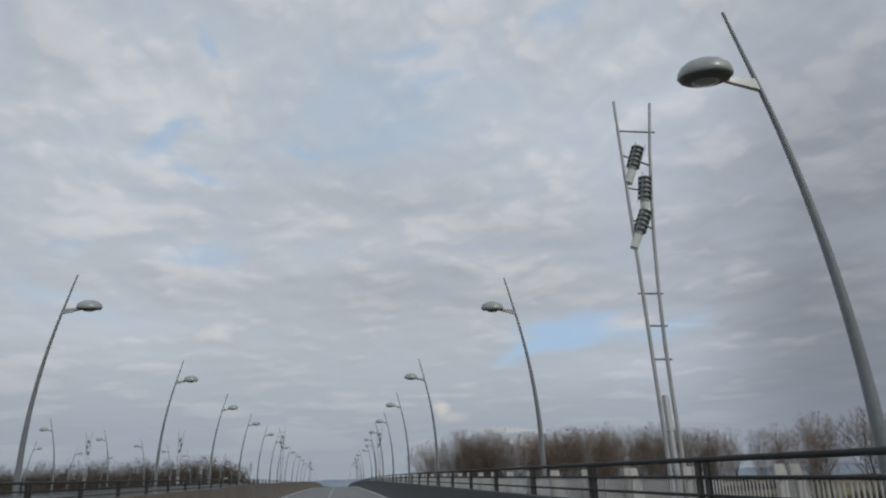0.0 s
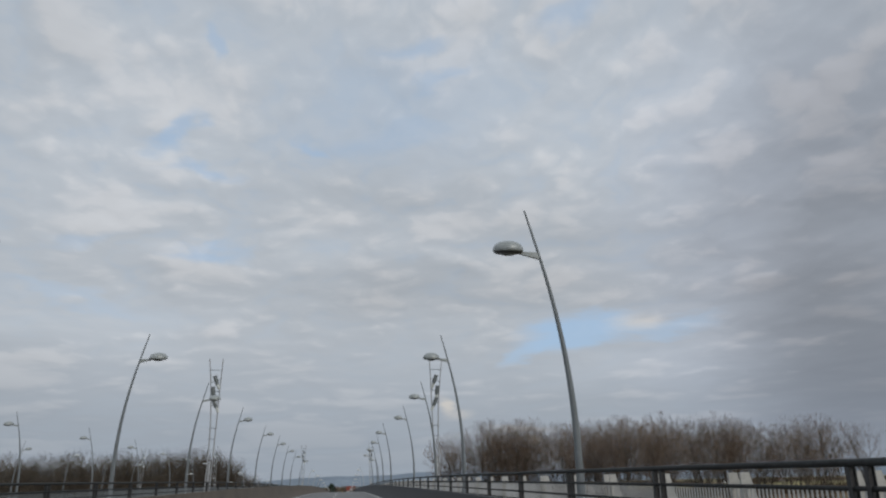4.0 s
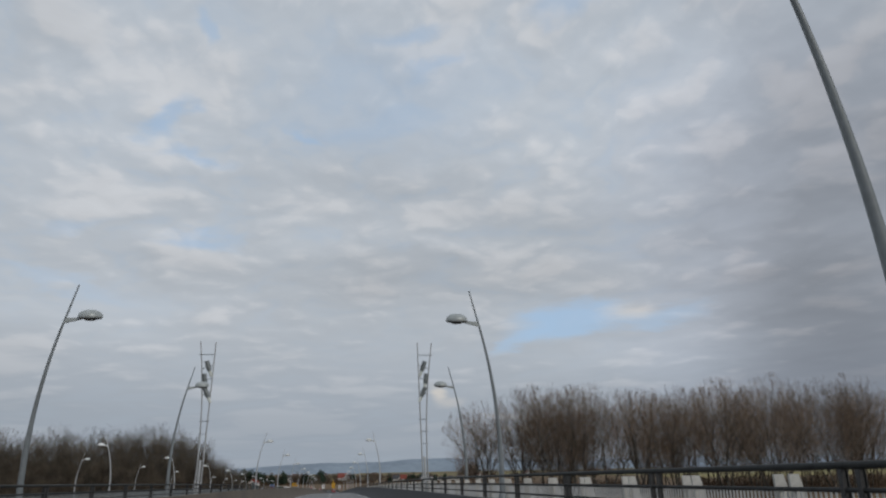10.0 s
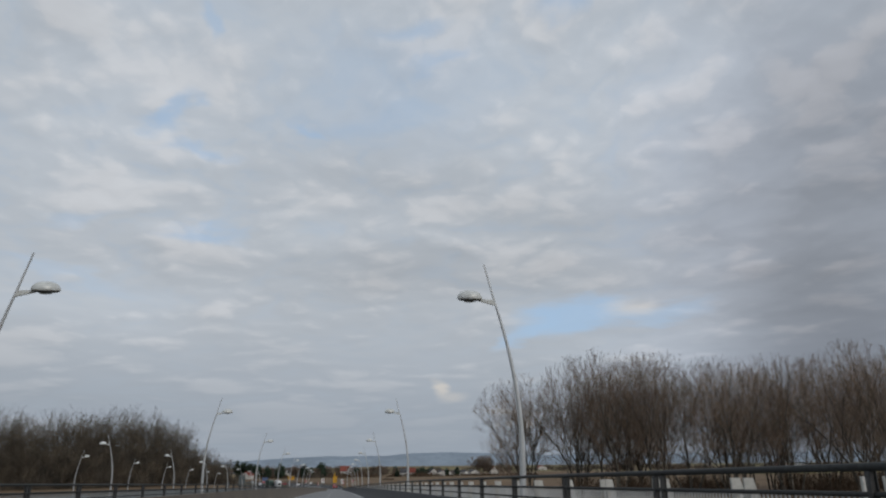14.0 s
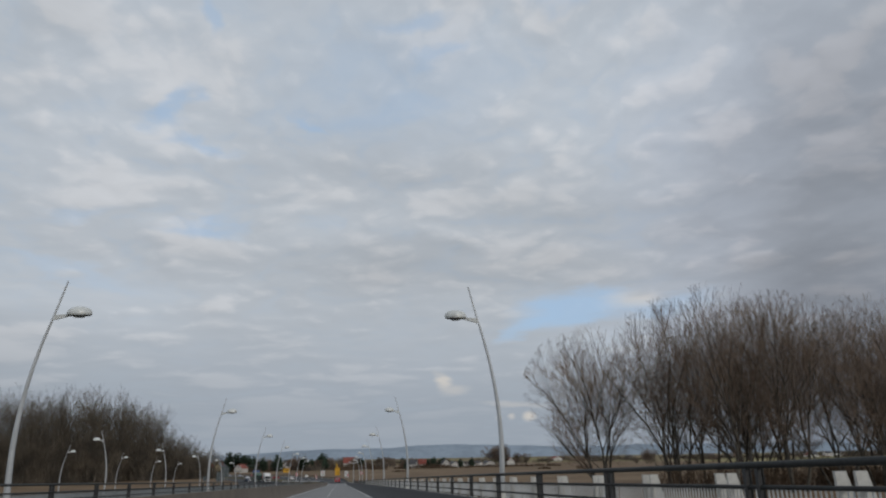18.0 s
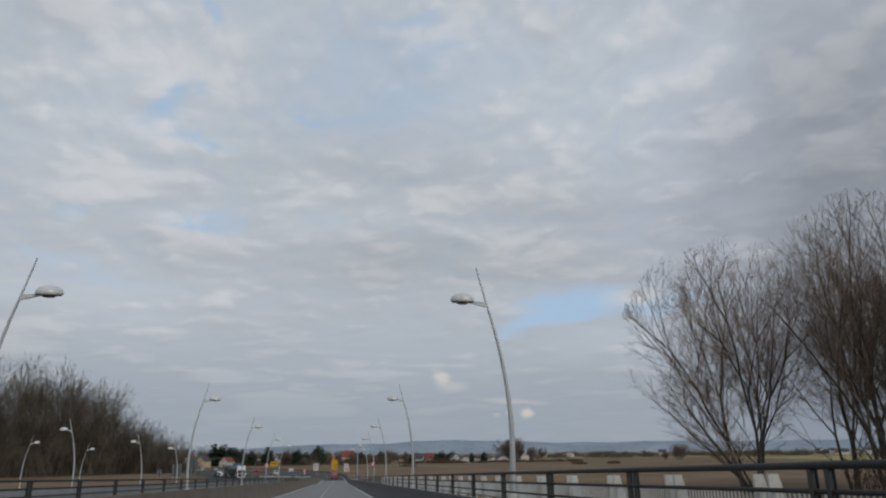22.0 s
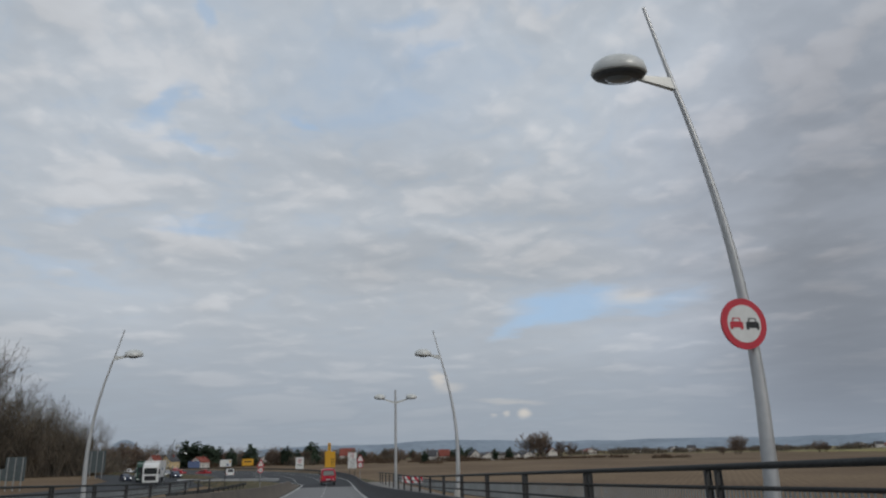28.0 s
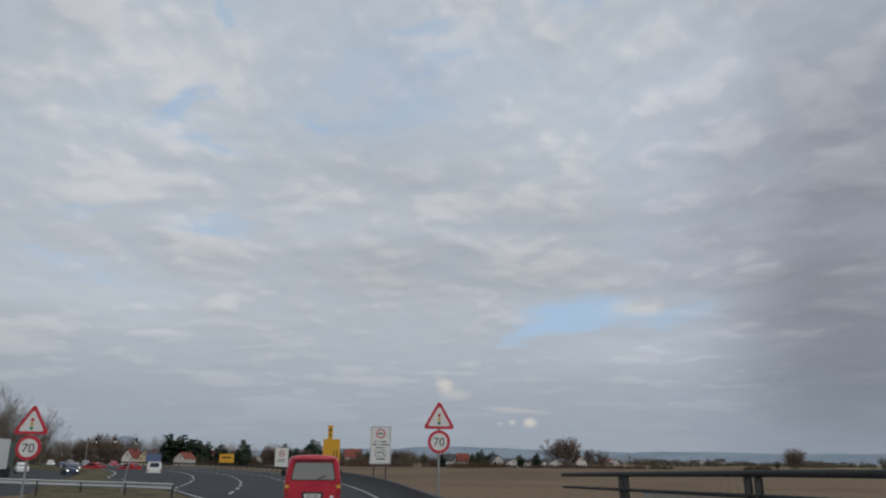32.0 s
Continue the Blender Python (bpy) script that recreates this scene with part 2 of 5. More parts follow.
M_FIN = mat("pale_cast_fin", (0.47, 0.46, 0.43), 0.7, var=0.12, scale=4, fine=30, bump=0.1, rnd=0.1)
M_POLE = mat("grey_painted_pole", (0.20, 0.22, 0.23), 0.5, 0.2, var=0.09, scale=1.0, fine=9, bump=0.0, rnd=0.05)
M_POLE_PALE = mat("galvanised_pole", (0.50, 0.51, 0.515), 0.42, 0.45, var=0.07, scale=1.0, fine=9, bump=0.0, rnd=0.05)
M_SHELL = mat("lamp_shell_grey", (0.36, 0.385, 0.38), 0.4, 0.2, var=0.08, scale=3, fine=30, bump=0.02)
M_SHELL_PALE = mat("lamp_shell_pale", (0.58, 0.59, 0.57), 0.38, 0.12, var=0.08, scale=3, fine=30, bump=0.02)
M_UNDER = mat("lamp_underside", (0.075, 0.08, 0.085), 0.5, var=0.15, scale=5, fine=20, bump=0.02)
M_LENS = glass("lamp_lens", (0.22, 0.24, 0.25), 0.15)
M_TOWER = mat("tower_steel", (0.38, 0.39, 0.395), 0.45, 0.2, var=0.1, scale=1.5, fine=25, bump=0.04)
M_RING = mat("floodlight_ring", (0.18, 0.19, 0.20), 0.5, 0.3, var=0.15, scale=4, fine=20, bump=0.04)
M_FLOOD = mat("floodlight_housing", (0.27, 0.30, 0.30), 0.45, 0.2, var=0.1, scale=4, fine=20, bump=0.04)
M_FROST = mat("frosted_lens", (0.62, 0.65, 0.62), 0.35, var=0.05, scale=4, fine=20, bump=0)
M_BARK = mat("grey_bark", (0.082, 0.073, 0.064), 0.9, var=0.35, scale=0.5, fine=4, bump=0.3, tint=(0.108, 0.097, 0.08), rnd=0.15, spec=0.1)
M_TWIG = mat("brown_twigs", (0.178, 0.140, 0.114), 0.9, var=0.25, scale=0.12, fine=2, bump=0, tint=(0.195, 0.145, 0.11), rnd=0.18, spec=0.1)
M_TWIG_DARK = mat("dark_twigs", (0.105, 0.096, 0.082), 0.9, var=0.3, scale=0.12, fine=2, bump=0, tint=(0.135, 0.112, 0.086), rnd=0.2, spec=0.1)
M_FIR = mat("fir_needles", (0.042, 0.060, 0.040), 0.9, var=0.35, scale=0.6, fine=4, bump=0, rnd=0.25, spec=0.1)
M_BUSH = mat("brown_scrub", (0.105, 0.075, 0.052), 0.9, var=0.3, scale=0.5, fine=3, bump=0, rnd=0.2, spec=0.1)
# Aerial haze over the wooded hills is put into this blue-grey base colour.
M_HILL = mat("haze_tinted_hills", (0.255, 0.305, 0.36), 1.0, var=0.10, scale=0.004, fine=0.03, bump=0, spec=0.0)
M_RED = mat("red_van_paint", (0.48, 0.022, 0.045), 0.32, var=0.07, scale=1.5, fine=20, bump=0.01, spec=0.5)
M_BLACK = mat("black_plastic", (0.022, 0.022, 0.024), 0.6, var=0.2, scale=4, fine=30, bump=0.05)
M_TYRE = mat("tyre_rubber", (0.02, 0.02, 0.021), 0.85, var=0.2, scale=6, fine=40, bump=0.2)
M_RIM = mat("wheel_rim", (0.3, 0.3, 0.31), 0.4, 0.6, var=0.1)
M_GLASS = glass("dark_window_glass", (0.03, 0.034, 0.038), 0.06)
# Pale base colour stands in for reflections on the van's rear glass.
M_REARGLASS = glass("rear_glass_painted_reflection", (0.27, 0.28, 0.27), 0.12)
M_LAMP_RED = glass("tail_lamp_red", (0.40, 0.015, 0.015), 0.2)
M_PLATE = mat("white_plate", (0.62, 0.62, 0.60), 0.5, var=0.05, bump=0)
M_SIGN_WHITE = mat("sign_white", (0.66, 0.67, 0.66), 0.5, var=0.05, scale=4, fine=20, bump=0)
M_SIGN_RED = mat("sign_red", (0.50, 0.035, 0.055), 0.5, var=0.06, scale=4, fine=20, bump=0)
M_SIGN_BLACK = mat("sign_black", (0.02, 0.022, 0.025), 0.5, var=0.1, bump=0)
M_SIGN_GREEN = mat("sign_green", (0.03, 0.24, 0.10), 0.5, var=0.05, bump=0)
M_SIGN_AMBER = mat("sign_amber", (0.62, 0.36, 0.06), 0.5, var=0.05, bump=0)
M_SIGN_YELLOW = mat("sign_yellow", (0.62, 0.33, 0.025), 0.5, var=0.05, scale=4, bump=0)
M_SIGN_BACK = mat("sign_back_grey", (0.3, 0.31, 0.31), 0.5, 0.3, var=0.1, bump=0)
M_SIGN_DARK = mat("sign_back_dark", (0.085, 0.105, 0.11), 0.55, 0.2, var=0.12, scale=2, bump=0)
M_BLUE = mat("blue_panel", (0.09, 0.13, 0.25), 0.5, var=0.1, bump=0)
M_WHITE = mat("white_paint", (0.70, 0.70, 0.69), 0.35, var=0.05, scale=1, bump=0.01)
M_SILVER = mat("grey_car_paint", (0.32, 0.33, 0.35), 0.35, 0.4, var=0.05, scale=1, bump=0)
M_NAVY = mat("dark_blue_paint", (0.04, 0.055, 0.10), 0.3, 0.1, var=0.05, scale=1, bump=0)
M_LORRY_GREEN = mat("dark_green_paint", (0.03, 0.07, 0.05), 0.4, var=0.08, scale=1, bump=0)
M_CARRED = mat("red_car_paint", (0.38, 0.02, 0.025), 0.3, var=0.05, scale=1, bump=0)
M_PLASTER = mat("white_plaster", (0.62, 0.60, 0.56), 0.85, var=0.1, scale=0.5, fine=8, bump=0.1, rnd=0.12)
M_PLASTER_Y = mat("yellow_plaster", (0.58, 0.46, 0.27), 0.85, var=0.1, scale=0.5, fine=8, bump=0.1)
M_ROOF_RED = mat("red_roof_tiles", (0.20, 0.055, 0.04), 0.85, var=0.25, scale=0.8, fine=8, bump=0.2, rnd=0.15)
M_ROOF_DARK = mat("dark_roof_tiles", (0.06, 0.06, 0.065), 0.8, var=0.25, scale=0.8, fine=8, bump=0.2, rnd=0.15)
M_LIGHT = bpy.data.materials.new("headlight_glow")
M_LIGHT.use_nodes = True
M_LIGHT.node_tree.nodes["Principled BSDF"].inputs["Emission Color"].default_value = (1, 0.97, 0.9, 1)
M_LIGHT.node_tree.nodes["Principled BSDF"].inputs["Emission Strength"].default_value = 1.6


# ---- shapes ----
class Shape:
    """Vertices and faces, gathered from simple solids."""

    def __init__(self):
        self.v, self.f = [], []

    def add(self, vs, fs):
        n = len(self.v)
        self.v += [tuple(p) for p in vs]
        self.f += [tuple(i + n for i in q) for q in fs]
        return self

    def box(self, x0, x1, y0, y1, z0, z1, taper=0.0):
        t = taper
        self.add([(x0, y0, z0), (x1, y0, z0), (x1, y1, z0), (x0, y1, z0), (x0 + t, y0 + t, z1), (x1 - t, y0 + t, z1), (x1 - t, y1 - t, z1), (x0 + t, y1 - t, z1)],
                 [(3, 2, 1, 0), (4, 5, 6, 7), (0, 1, 5, 4), (1, 2, 6, 5), (2, 3, 7, 6), (3, 0, 4, 7)])
        return self

    def tube(self, path, radii, sides=8, cap=True):
        path = [Vector(p) for p in path]
        if not isinstance(radii, (list, tuple)):
            radii = [radii] * len(path)
        n0, k = len(self.v), len(path)
        for i, p in enumerate(path):
            d = (path[min(i + 1, k - 1)] - path[max(i - 1, 0)]).normalized()
            a = d.cross(Vector((0, 0, 1)) if abs(d.z) < 0.95 else Vector((0, 1, 0))).normalized()
            b = d.cross(a)
            for j in range(sides):
                w = 2 * math.pi * j / sides
                self.v.append(tuple(p + (a * math.cos(w) + b * math.sin(w)) * radii[i]))
        for i in range(k - 1):
            for j in range(sides):
                q = n0 + i * sides
                self.f.append((q + j, q + (j + 1) % sides, q + sides + (j + 1) % sides, q + sides + j))
        if cap:
            self.f.append(tuple(n0 + j for j in reversed(range(sides))))
            self.f.append(tuple(n0 + (k - 1) * sides + j for j in range(sides)))
        return self

    def lathe(self, profile, sides=20, centre=(0, 0, 0), axis="z"):
        n0 = len(self.v)
        for r, h in profile:
            for j in range(sides):
                w = 2 * math.pi * j / sides
                p = (r * math.cos(w), r * math.sin(w), h)
                p = {"z": p, "x": (p[2], p[0], p[1]), "y": (p[0], p[2], p[1])}[axis]
                self.v.append(tuple(c + q for c, q in zip(centre, p)))
        for i in range(len(profile) - 1):
            for j in range(sides):
                q = n0 + i * sides
                self.f.append((q + j, q + (j + 1) % sides, q + sides + (j + 1) % sides, q + sides + j))
        self.f.append(tuple(n0 + j for j in reversed(range(sides))))
        self.f.append(tuple(n0 + (len(profile) - 1) * sides + j for j in range(sides)))
        return self

    def loft(self, rings, close=True):
        n0, s = len(self.v), len(rings[0])
        for r in rings:
            self.v += [tuple(p) for p in r]
        for i in range(len(rings) - 1):
            for j in range(s):
                q = n0 + i * s
                self.f.append((q + j, q + (j + 1) % s, q + s + (j + 1) % s, q + s + j))
        if close:
            self.f.append(tuple(n0 + j for j in reversed(range(s))))
            self.f.append(tuple(n0 + (len(rings) - 1) * s + j for j in range(s)))
        return self

    def slab(self, outline, y0, y1):
        """An outline in x, z, pushed along y."""
        n = len(outline)
        self.add([(x, y0, z) for x, z in outline] + [(x, y1, z) for x, z in outline],
                 [tuple(range(n)), tuple(range(2 * n - 1, n - 1, -1))] + [(i, i + n, (i + 1) % n + n, (i + 1) % n) for i in range(n)])
        return self

    def mesh(self, name, material, smooth=False):
        me = bpy.data.meshes.new(name)
        me.from_pydata(self.v, [], self.f)
        me.materials.append(material)
        if smooth:
            me.shade_smooth()
            me.set_sharp_from_angle(angle=radians(40))
        me.validate()
        return me


def part(name, shape, material, parent, label="", smooth=False):
    ob = new(name, shape if isinstance(shape, bpy.types.Mesh) else shape.mesh(name, material, smooth))
    ob.parent = parent
    return tagged(ob, label)


def thing(name, label, category, place=None, group="", kind=""):
    ob = new(name)
    ob.empty_display_size = 0.2
    if place is not None:
        ob.matrix_basis = place
    return tagged(ob, label, category, group, kind)


def single(name, shape, material, label, category, place=None, kind="", group="", smooth=False):
    ob = new(name, shape.mesh(name, material, smooth))
    if place is not None:
        ob.matrix_basis = place
    return tagged(ob, label, category, group, kind)


def disc(r, n=32, sx=1.0):
    return [(r * math.cos(2 * math.pi * i / n) * sx, r * math.sin(2 * math.pi * i / n)) for i in range(n)]


def road_z(y):
    """Height of the carriageway: a crest on the bridge, then a long fall to the plain."""
    if y > 630:
        u = min(y - 630, 70)
        return -11.280 - 0.0325 * (u - u * u / 140)
    s = (max(y, 0) - 300) / 300
    z = ((((-0.9451 * s + 0.7844) * s + 2.7317) * s + -4.8518) * s + -6.3765) * s + -1.6576
    return z + 0.0205 * min(y, 0)


def road_point(s, off, up=0.0):
    """A point of the road: straight to 690 m, then a left-hand bend."""
    if s <= 690:
        return (-0.95 + off, s, road_z(s) + up)
    w = (s - 690) / 250
    return (-0.95 - 250 * (1 - math.cos(w)) + off * math.cos(w), 690 + 250 * math.sin(w) + off * math.sin(w), road_z(s) + up)


def strip(outline, stations, twin=0.0):
    """A closed outline (offset, height) carried along the road's stations."""
    rings = []
    for s in stations:
        ring = []
        for o, h in (outline(s) if callable(outline) else outline):
            x, y, z = road_point(s, o, h)
            ring.append((x + twin, y, z))
        rings.append(ring)
    return Shape().loft(rings)


def stations(a, b, step):
    n = max(1, round((b - a) / step))
    return [a + (b - a) * i / n for i in range(n + 1)]


# ---- ground, bridge decks, road ----
PLAIN = -13.1


def ground_z(x, y):
    """The plain is level round the junction and lies 2.4 m lower further out."""
    r = math.hypot(x, y - 500)
    u = max(0.0, min(1.0, (r - 420) / 140))
    return PLAIN - 2.4 * u * u * (3 - 2 * u) - 0.0006 * max(0.0, r - 1300)


def farther(x, y):
    """A place of the village plan, set out from the end of the ramp."""
    return 0.1 + (x - 0.1) * 1.65, 610 + (y - 610) * 1.65


g = Shape()
rad = [0, 60, 150, 300, 420, 455, 490, 525, 560, 800, 1300, 1800, 2600, 3600, 4900]
vs, fs = [(0, 500, PLAIN)], []
for r in rad[1:]:
    for j in range(48):
        w = 2 * math.pi * j / 48
        x, y = r * math.cos(w), 500 + r * math.sin(w)
        vs.append((x, y, ground_z(x, y)))
for j in range(48):
    fs.append((0, 1 + j, 1 + (j + 1) % 48))
for i in range(len(rad) - 2):
    for j in range(48):
        q = 1 + i * 48
        fs.append((q + j, q + 48 + j, q + 48 + (j + 1) % 48, q + (j + 1) % 48))
g.add(vs, fs)
single("ground", g, M_GROUND, "brown ploughed farmland with strips of dry grass", "field", kind="structure")


def lerp(a, b, t):
    return a + (b - a) * max(0.0, min(1.0, t))


def left_edge(s):
    return lerp(-3.35, -16.0, (s - 692) / 45)


single("meadow", Shape().add([(x, y, ground_z(x, y) + 0.3) for x, y in ((400, 1040), (900, 1040), (900, 1300), (450, 1310))], [(0, 1, 2, 3)]),
       M_MEADOW, "pale yellow-green meadow beyond the ploughed field", "field", kind="structure")
ROAD = stations(-60, 640, 10) + stations(645, 900, 5)
deck = strip([(-10.4, 0.2), (-10.4, -1.5), (-6.0, -2.6), (4.2, -2.6), (8.4, -1.5), (8.4, 0.2), (3.9, 0.2), (3.9, -0.012), (-3.9, -0.012), (-3.9, 0.2)], stations(-60, 290, 10))
single("bridge_deck", deck, M_CONC, "grey concrete road bridge deck with raised walkways", "bridge", kind="structure")
road = strip(lambda s: [(left_edge(s), 0.0), (left_edge(s), -0.4), (3.3, -0.4), (3.3, 0.0)], [q for q in ROAD if q <= 680])
bend = strip(lambda s: [(left_edge(s), 0.0), (left_edge(s), -0.4), (3.3, -0.4), (3.3, 0.0)], [q for q in ROAD if q >= 680])
single("road_bend", bend, M_ASPHALT_NEW, "dark newer asphalt on the bend", "road", kind="structure")
single("road", road, M_ASPHALT, "grey two-lane asphalt road surface", "road", kind="structure")
single("road_shoulder", strip([(3.3, 0.0), (3.3, -0.4), (3.85, -0.4), (3.85, 0.0)], ROAD), M_ASPHALT_DARK, "dark asphalt road shoulder", "road", kind="structure")
single("embankment", strip(lambda s: [(lerp(-10.4, -18.5, (s - 690) / 40), 0.02), (lerp(-10.4, -18.5, (s - 690) / 40) - 1.5 * (road_z(s) - PLAIN) - 1, PLAIN - road_z(s) - 0.05), (9 + 1.6 * (road_z(s) - PLAIN), PLAIN - road_z(s) - 0.05), (lerp(8.4, 5.2, (s - 682) / 20), 0.02), (3.9, 0.0), (3.9, -0.03), (left_edge(s) - 0.5, -0.03), (left_edge(s) - 0.5, 0.0)], stations(290, 690, 10) + stations(695, 900, 5)),
       M_VERGE, "grassy road embankment down to the fields", "embankment", kind="structure")
def ramp_rise(y):
    """The walkway and its railing climb a little over the road at the end of the ramp."""
    return 0.04 * max(0, min(1, (y - 600) / 30)) + 0.22 * max(0, min(1, (y - 636) / 20)) - 0.1 * max(0, min(1, (y - 670) / 10))


walk_r = strip(lambda s: [(4.3, 0.2 + ramp_rise(s)), (4.3, -0.02), (7.6, -0.02), (7.6, 0.2 + ramp_rise(s))], stations(290, 682, 7))
single("walkway_right", walk_r, M_CONC, "concrete walkway beside the railing", "pavement", kind="structure")
walk_l = strip([(-10.4, 0.2), (-10.4, -0.02), (-4.4, -0.02), (-4.4, 0.2)], stations(290, 640, 10))
single("walkway_left", walk_l, M_CONC, "concrete walkway and cycle path", "pavement", kind="structure")


def painted(name, off, width, a, b, label, dash=0.0, gap=0.0):
    s, sh = a, Shape()
    while s < b:
        e = min(b, s + (dash or b - a))
        rings = [[road_point(q, o(q) if callable(o) else o, 0.006) for o in (off if isinstance(off, tuple) else (off, off + width))] for q in stations(s, e, 5)]
        n = len(sh.v)
        for l, r in rings:
            sh.v += [l, r]
        sh.f += [(n + 2 * i, n + 2 * i + 1, n + 2 * i + 3, n + 2 * i + 2) for i in range(len(rings) - 1)]
        s = e + gap if dash else b
    return single(name, sh, M_PAINT, label, "road marking", kind="structure")


painted("edge_line", 3.08, 0.14, -60, 900, "white painted edge line")
painted("edge_line", (lambda s: left_edge(s) + 0.25, lambda s: left_edge(s) + 0.38), 0.2, -60, 900, "white painted edge line")
painted("centre_line", -0.1, 0.14, -60, 690, "white dashed centre line", 3.0, 6.0)
painted("lane_line", -0.9, 0.16, 694, 900, "white dashed lane line on the bend", 3.0, 3.0)
painted("lane_line", -4.4, 0.16, 704, 900, "white dashed lane line on the bend", 3.0, 3.0)
painted("lane_line", -8.2, 0.2, 712, 900, "white dashed lane line on the bend", 1.5, 1.5)

# barrier walls beside the carriageway
single("barrier_wall_right", strip([(3.45, 0.0), (3.52, 0.12), (3.66, 0.36), (3.72, 0.80), (3.88, 0.80), (3.98, 0.0)], stations(-60, 640, 10) + stations(645, 735, 5)),
       M_WALL_DARK, "smooth concrete barrier wall, painted dark for its shaded face", "barrier", kind="structure", smooth=True)
single("barrier_wall_left", strip(lambda s: [(-3.45, 0.0), (-3.52, 0.12), (-3.66, lerp(0.36, 0.13, (s - 672) / 12)), (-3.74, lerp(0.93, 0.14, (s - 672) / 12)), (-3.95, lerp(0.93, 0.14, (s - 672) / 12)), (-4.05, 0.0)], stations(-60, 660, 10) + stations(664, 688, 4)),
       M_WALL_BROWN, "concrete barrier wall, painted lighter brown for its lit face", "barrier", kind="structure", smooth=True)


# ---- railings ----
def slope_pose(x, y0, y1, flip=1):
    z0, z1 = road_z(y0) + ramp_rise(y0), road_z(y1) + ramp_rise(y1)
    return pose(x, y0, z0, math.degrees(math.atan2(z1 - z0, y1 - y0)), 0, 0)


def railing_section(length=10.0):
    """Three steel tubes on twin posts every 5 m, 10 m long."""
    r = thing("railing", "dark grey steel tube railing on twin posts", "railing", group="bridge railings")
    part("top_rail", Shape().tube([(0, 0, 1.285), (0, length, 1.285)], 0.043, 10), M_RAIL, r, "thick rounded steel handrail", True)
    part("middle_rail", Shape().tube([(0, 0, 1.03), (0, length, 1.03)], 0.026, 8), M_RAIL, r)
    part("lower_rail", Shape().tube([(0, 0, 0.77), (0, length, 0.77)], 0.026, 8), M_RAIL, r)
    post = Shape().box(-0.035, 0.035, -0.012, 0.012, 0.2, 1.245).box(-0.04, -0.03, -0.035, 0.035, 0.2, 1.245).box(0.03, 0.04, -0.035, 0.035, 0.2, 1.245).box(-0.11, 0.11, -0.09, 0.09, 0.19, 0.215)
    me = post.mesh("post", M_POST)
    for y in (0.56, 0.84, 5.56, 5.84):
        p = part("post", me, M_POST, r)
        p.location = (0.0, y, 0)
    return r


def parapet_section(fins=True, length=10.0):
    """Outer parapet: thin balusters between two bars, with pale tapered fins."""
    r = thing("parapet", "outer baluster parapet with pale tapered fins" if fins else "outer steel baluster parapet", "parapet", group="bridge parapets")
    part("top_bar", Shape().box(-0.025, 0.025, 0, length, 0.94, 0.98), M_RAIL, r)
    part("bottom_bar", Shape().box(-0.02, 0.02, 0, length, 0.32, 0.36), M_RAIL, r)
    b = Shape()
    for i in range(83):
        y = 0.06 + i * 0.12
        b.box(-0.011, 0.011, y - 0.011, y + 0.011, 0.36, 0.94)
    tagged(part("baluster_panel", b, M_POLE_PALE if fins else M_POLE, r, "thin grey steel balusters"), kind="stuff")
    if fins:
        f = Shape().add([(-0.04, -0.03, 0.2), (0.34, -0.03, 0.2), (0.34, 0.03, 0.2), (-0.04, 0.03, 0.2), (-0.06, -0.025, 1.19), (0.11, -0.025, 1.19), (0.11, 0.025, 1.19), (-0.06, 0.025, 1.19)],
                        [(3, 2, 1, 0), (4, 5, 6, 7), (0, 1, 5, 4), (1, 2, 6, 5), (2, 3, 7, 6), (3, 0, 4, 7)])
        me = f.mesh("fin", M_FIN)
        for i in range(3):
            for d in (0, 0.42):
                p = part("fin", me, M_FIN, r)
                p.location = (-0.02, 1.2 + 3.33 * i + d, 0)
    return r


rail_master = railing_section()
par_master = parapet_section()
par_plain = parapet_section(False)
first = [True, True, True]
RIGHT_RAIL, LEFT_RAIL = 4.95, -10.15
for i in range(-2, 68):
    y0 = i * 10.0
    for side, x in ((0, RIGHT_RAIL), (1, LEFT_RAIL)):
        if side == 1 and y0 > 655 or side == 0 and y0 > 671:
            continue
        cut = Matrix.Scale(0.83 if y0 == 670 else 1.0, 4, (0, 1, 0))
        m = slope_pose(x, y0, y0 + 10) @ cut
        if first[0]:
            rail_master.matrix_basis, first[0] = m, False
        else:
            copy_thing(rail_master, m)
        fins = y0 < 590 and side == 0
        px = (6.75 if side == 0 else -12.6)
        m = slope_pose(px, y0, y0 + 10) @ cut @ (pose(0, 0, 0) if side == 0 else pose(0, 10, 0, 0, 0, 180))
        k = 1 if fins else 2
        src = par_master if fins else par_plain
        if first[k]:
            src.matrix_basis, first[k] = m, False
        else:
            copy_thing(src, m)


# ---- street lamps ----
LAMP_H = 8.68


def lamp_lean(h, bow=0.0):
    """How far the pole has bent at the height h: upright, an even curve, then straight."""
    return 0.0236 * max(0.0, min(h, 7.27) - 1.73) ** 2 + 0.262 * max(0.0, h - 7.27) - bow * math.sin(math.pi * min(h, 7.27) / 7.27)



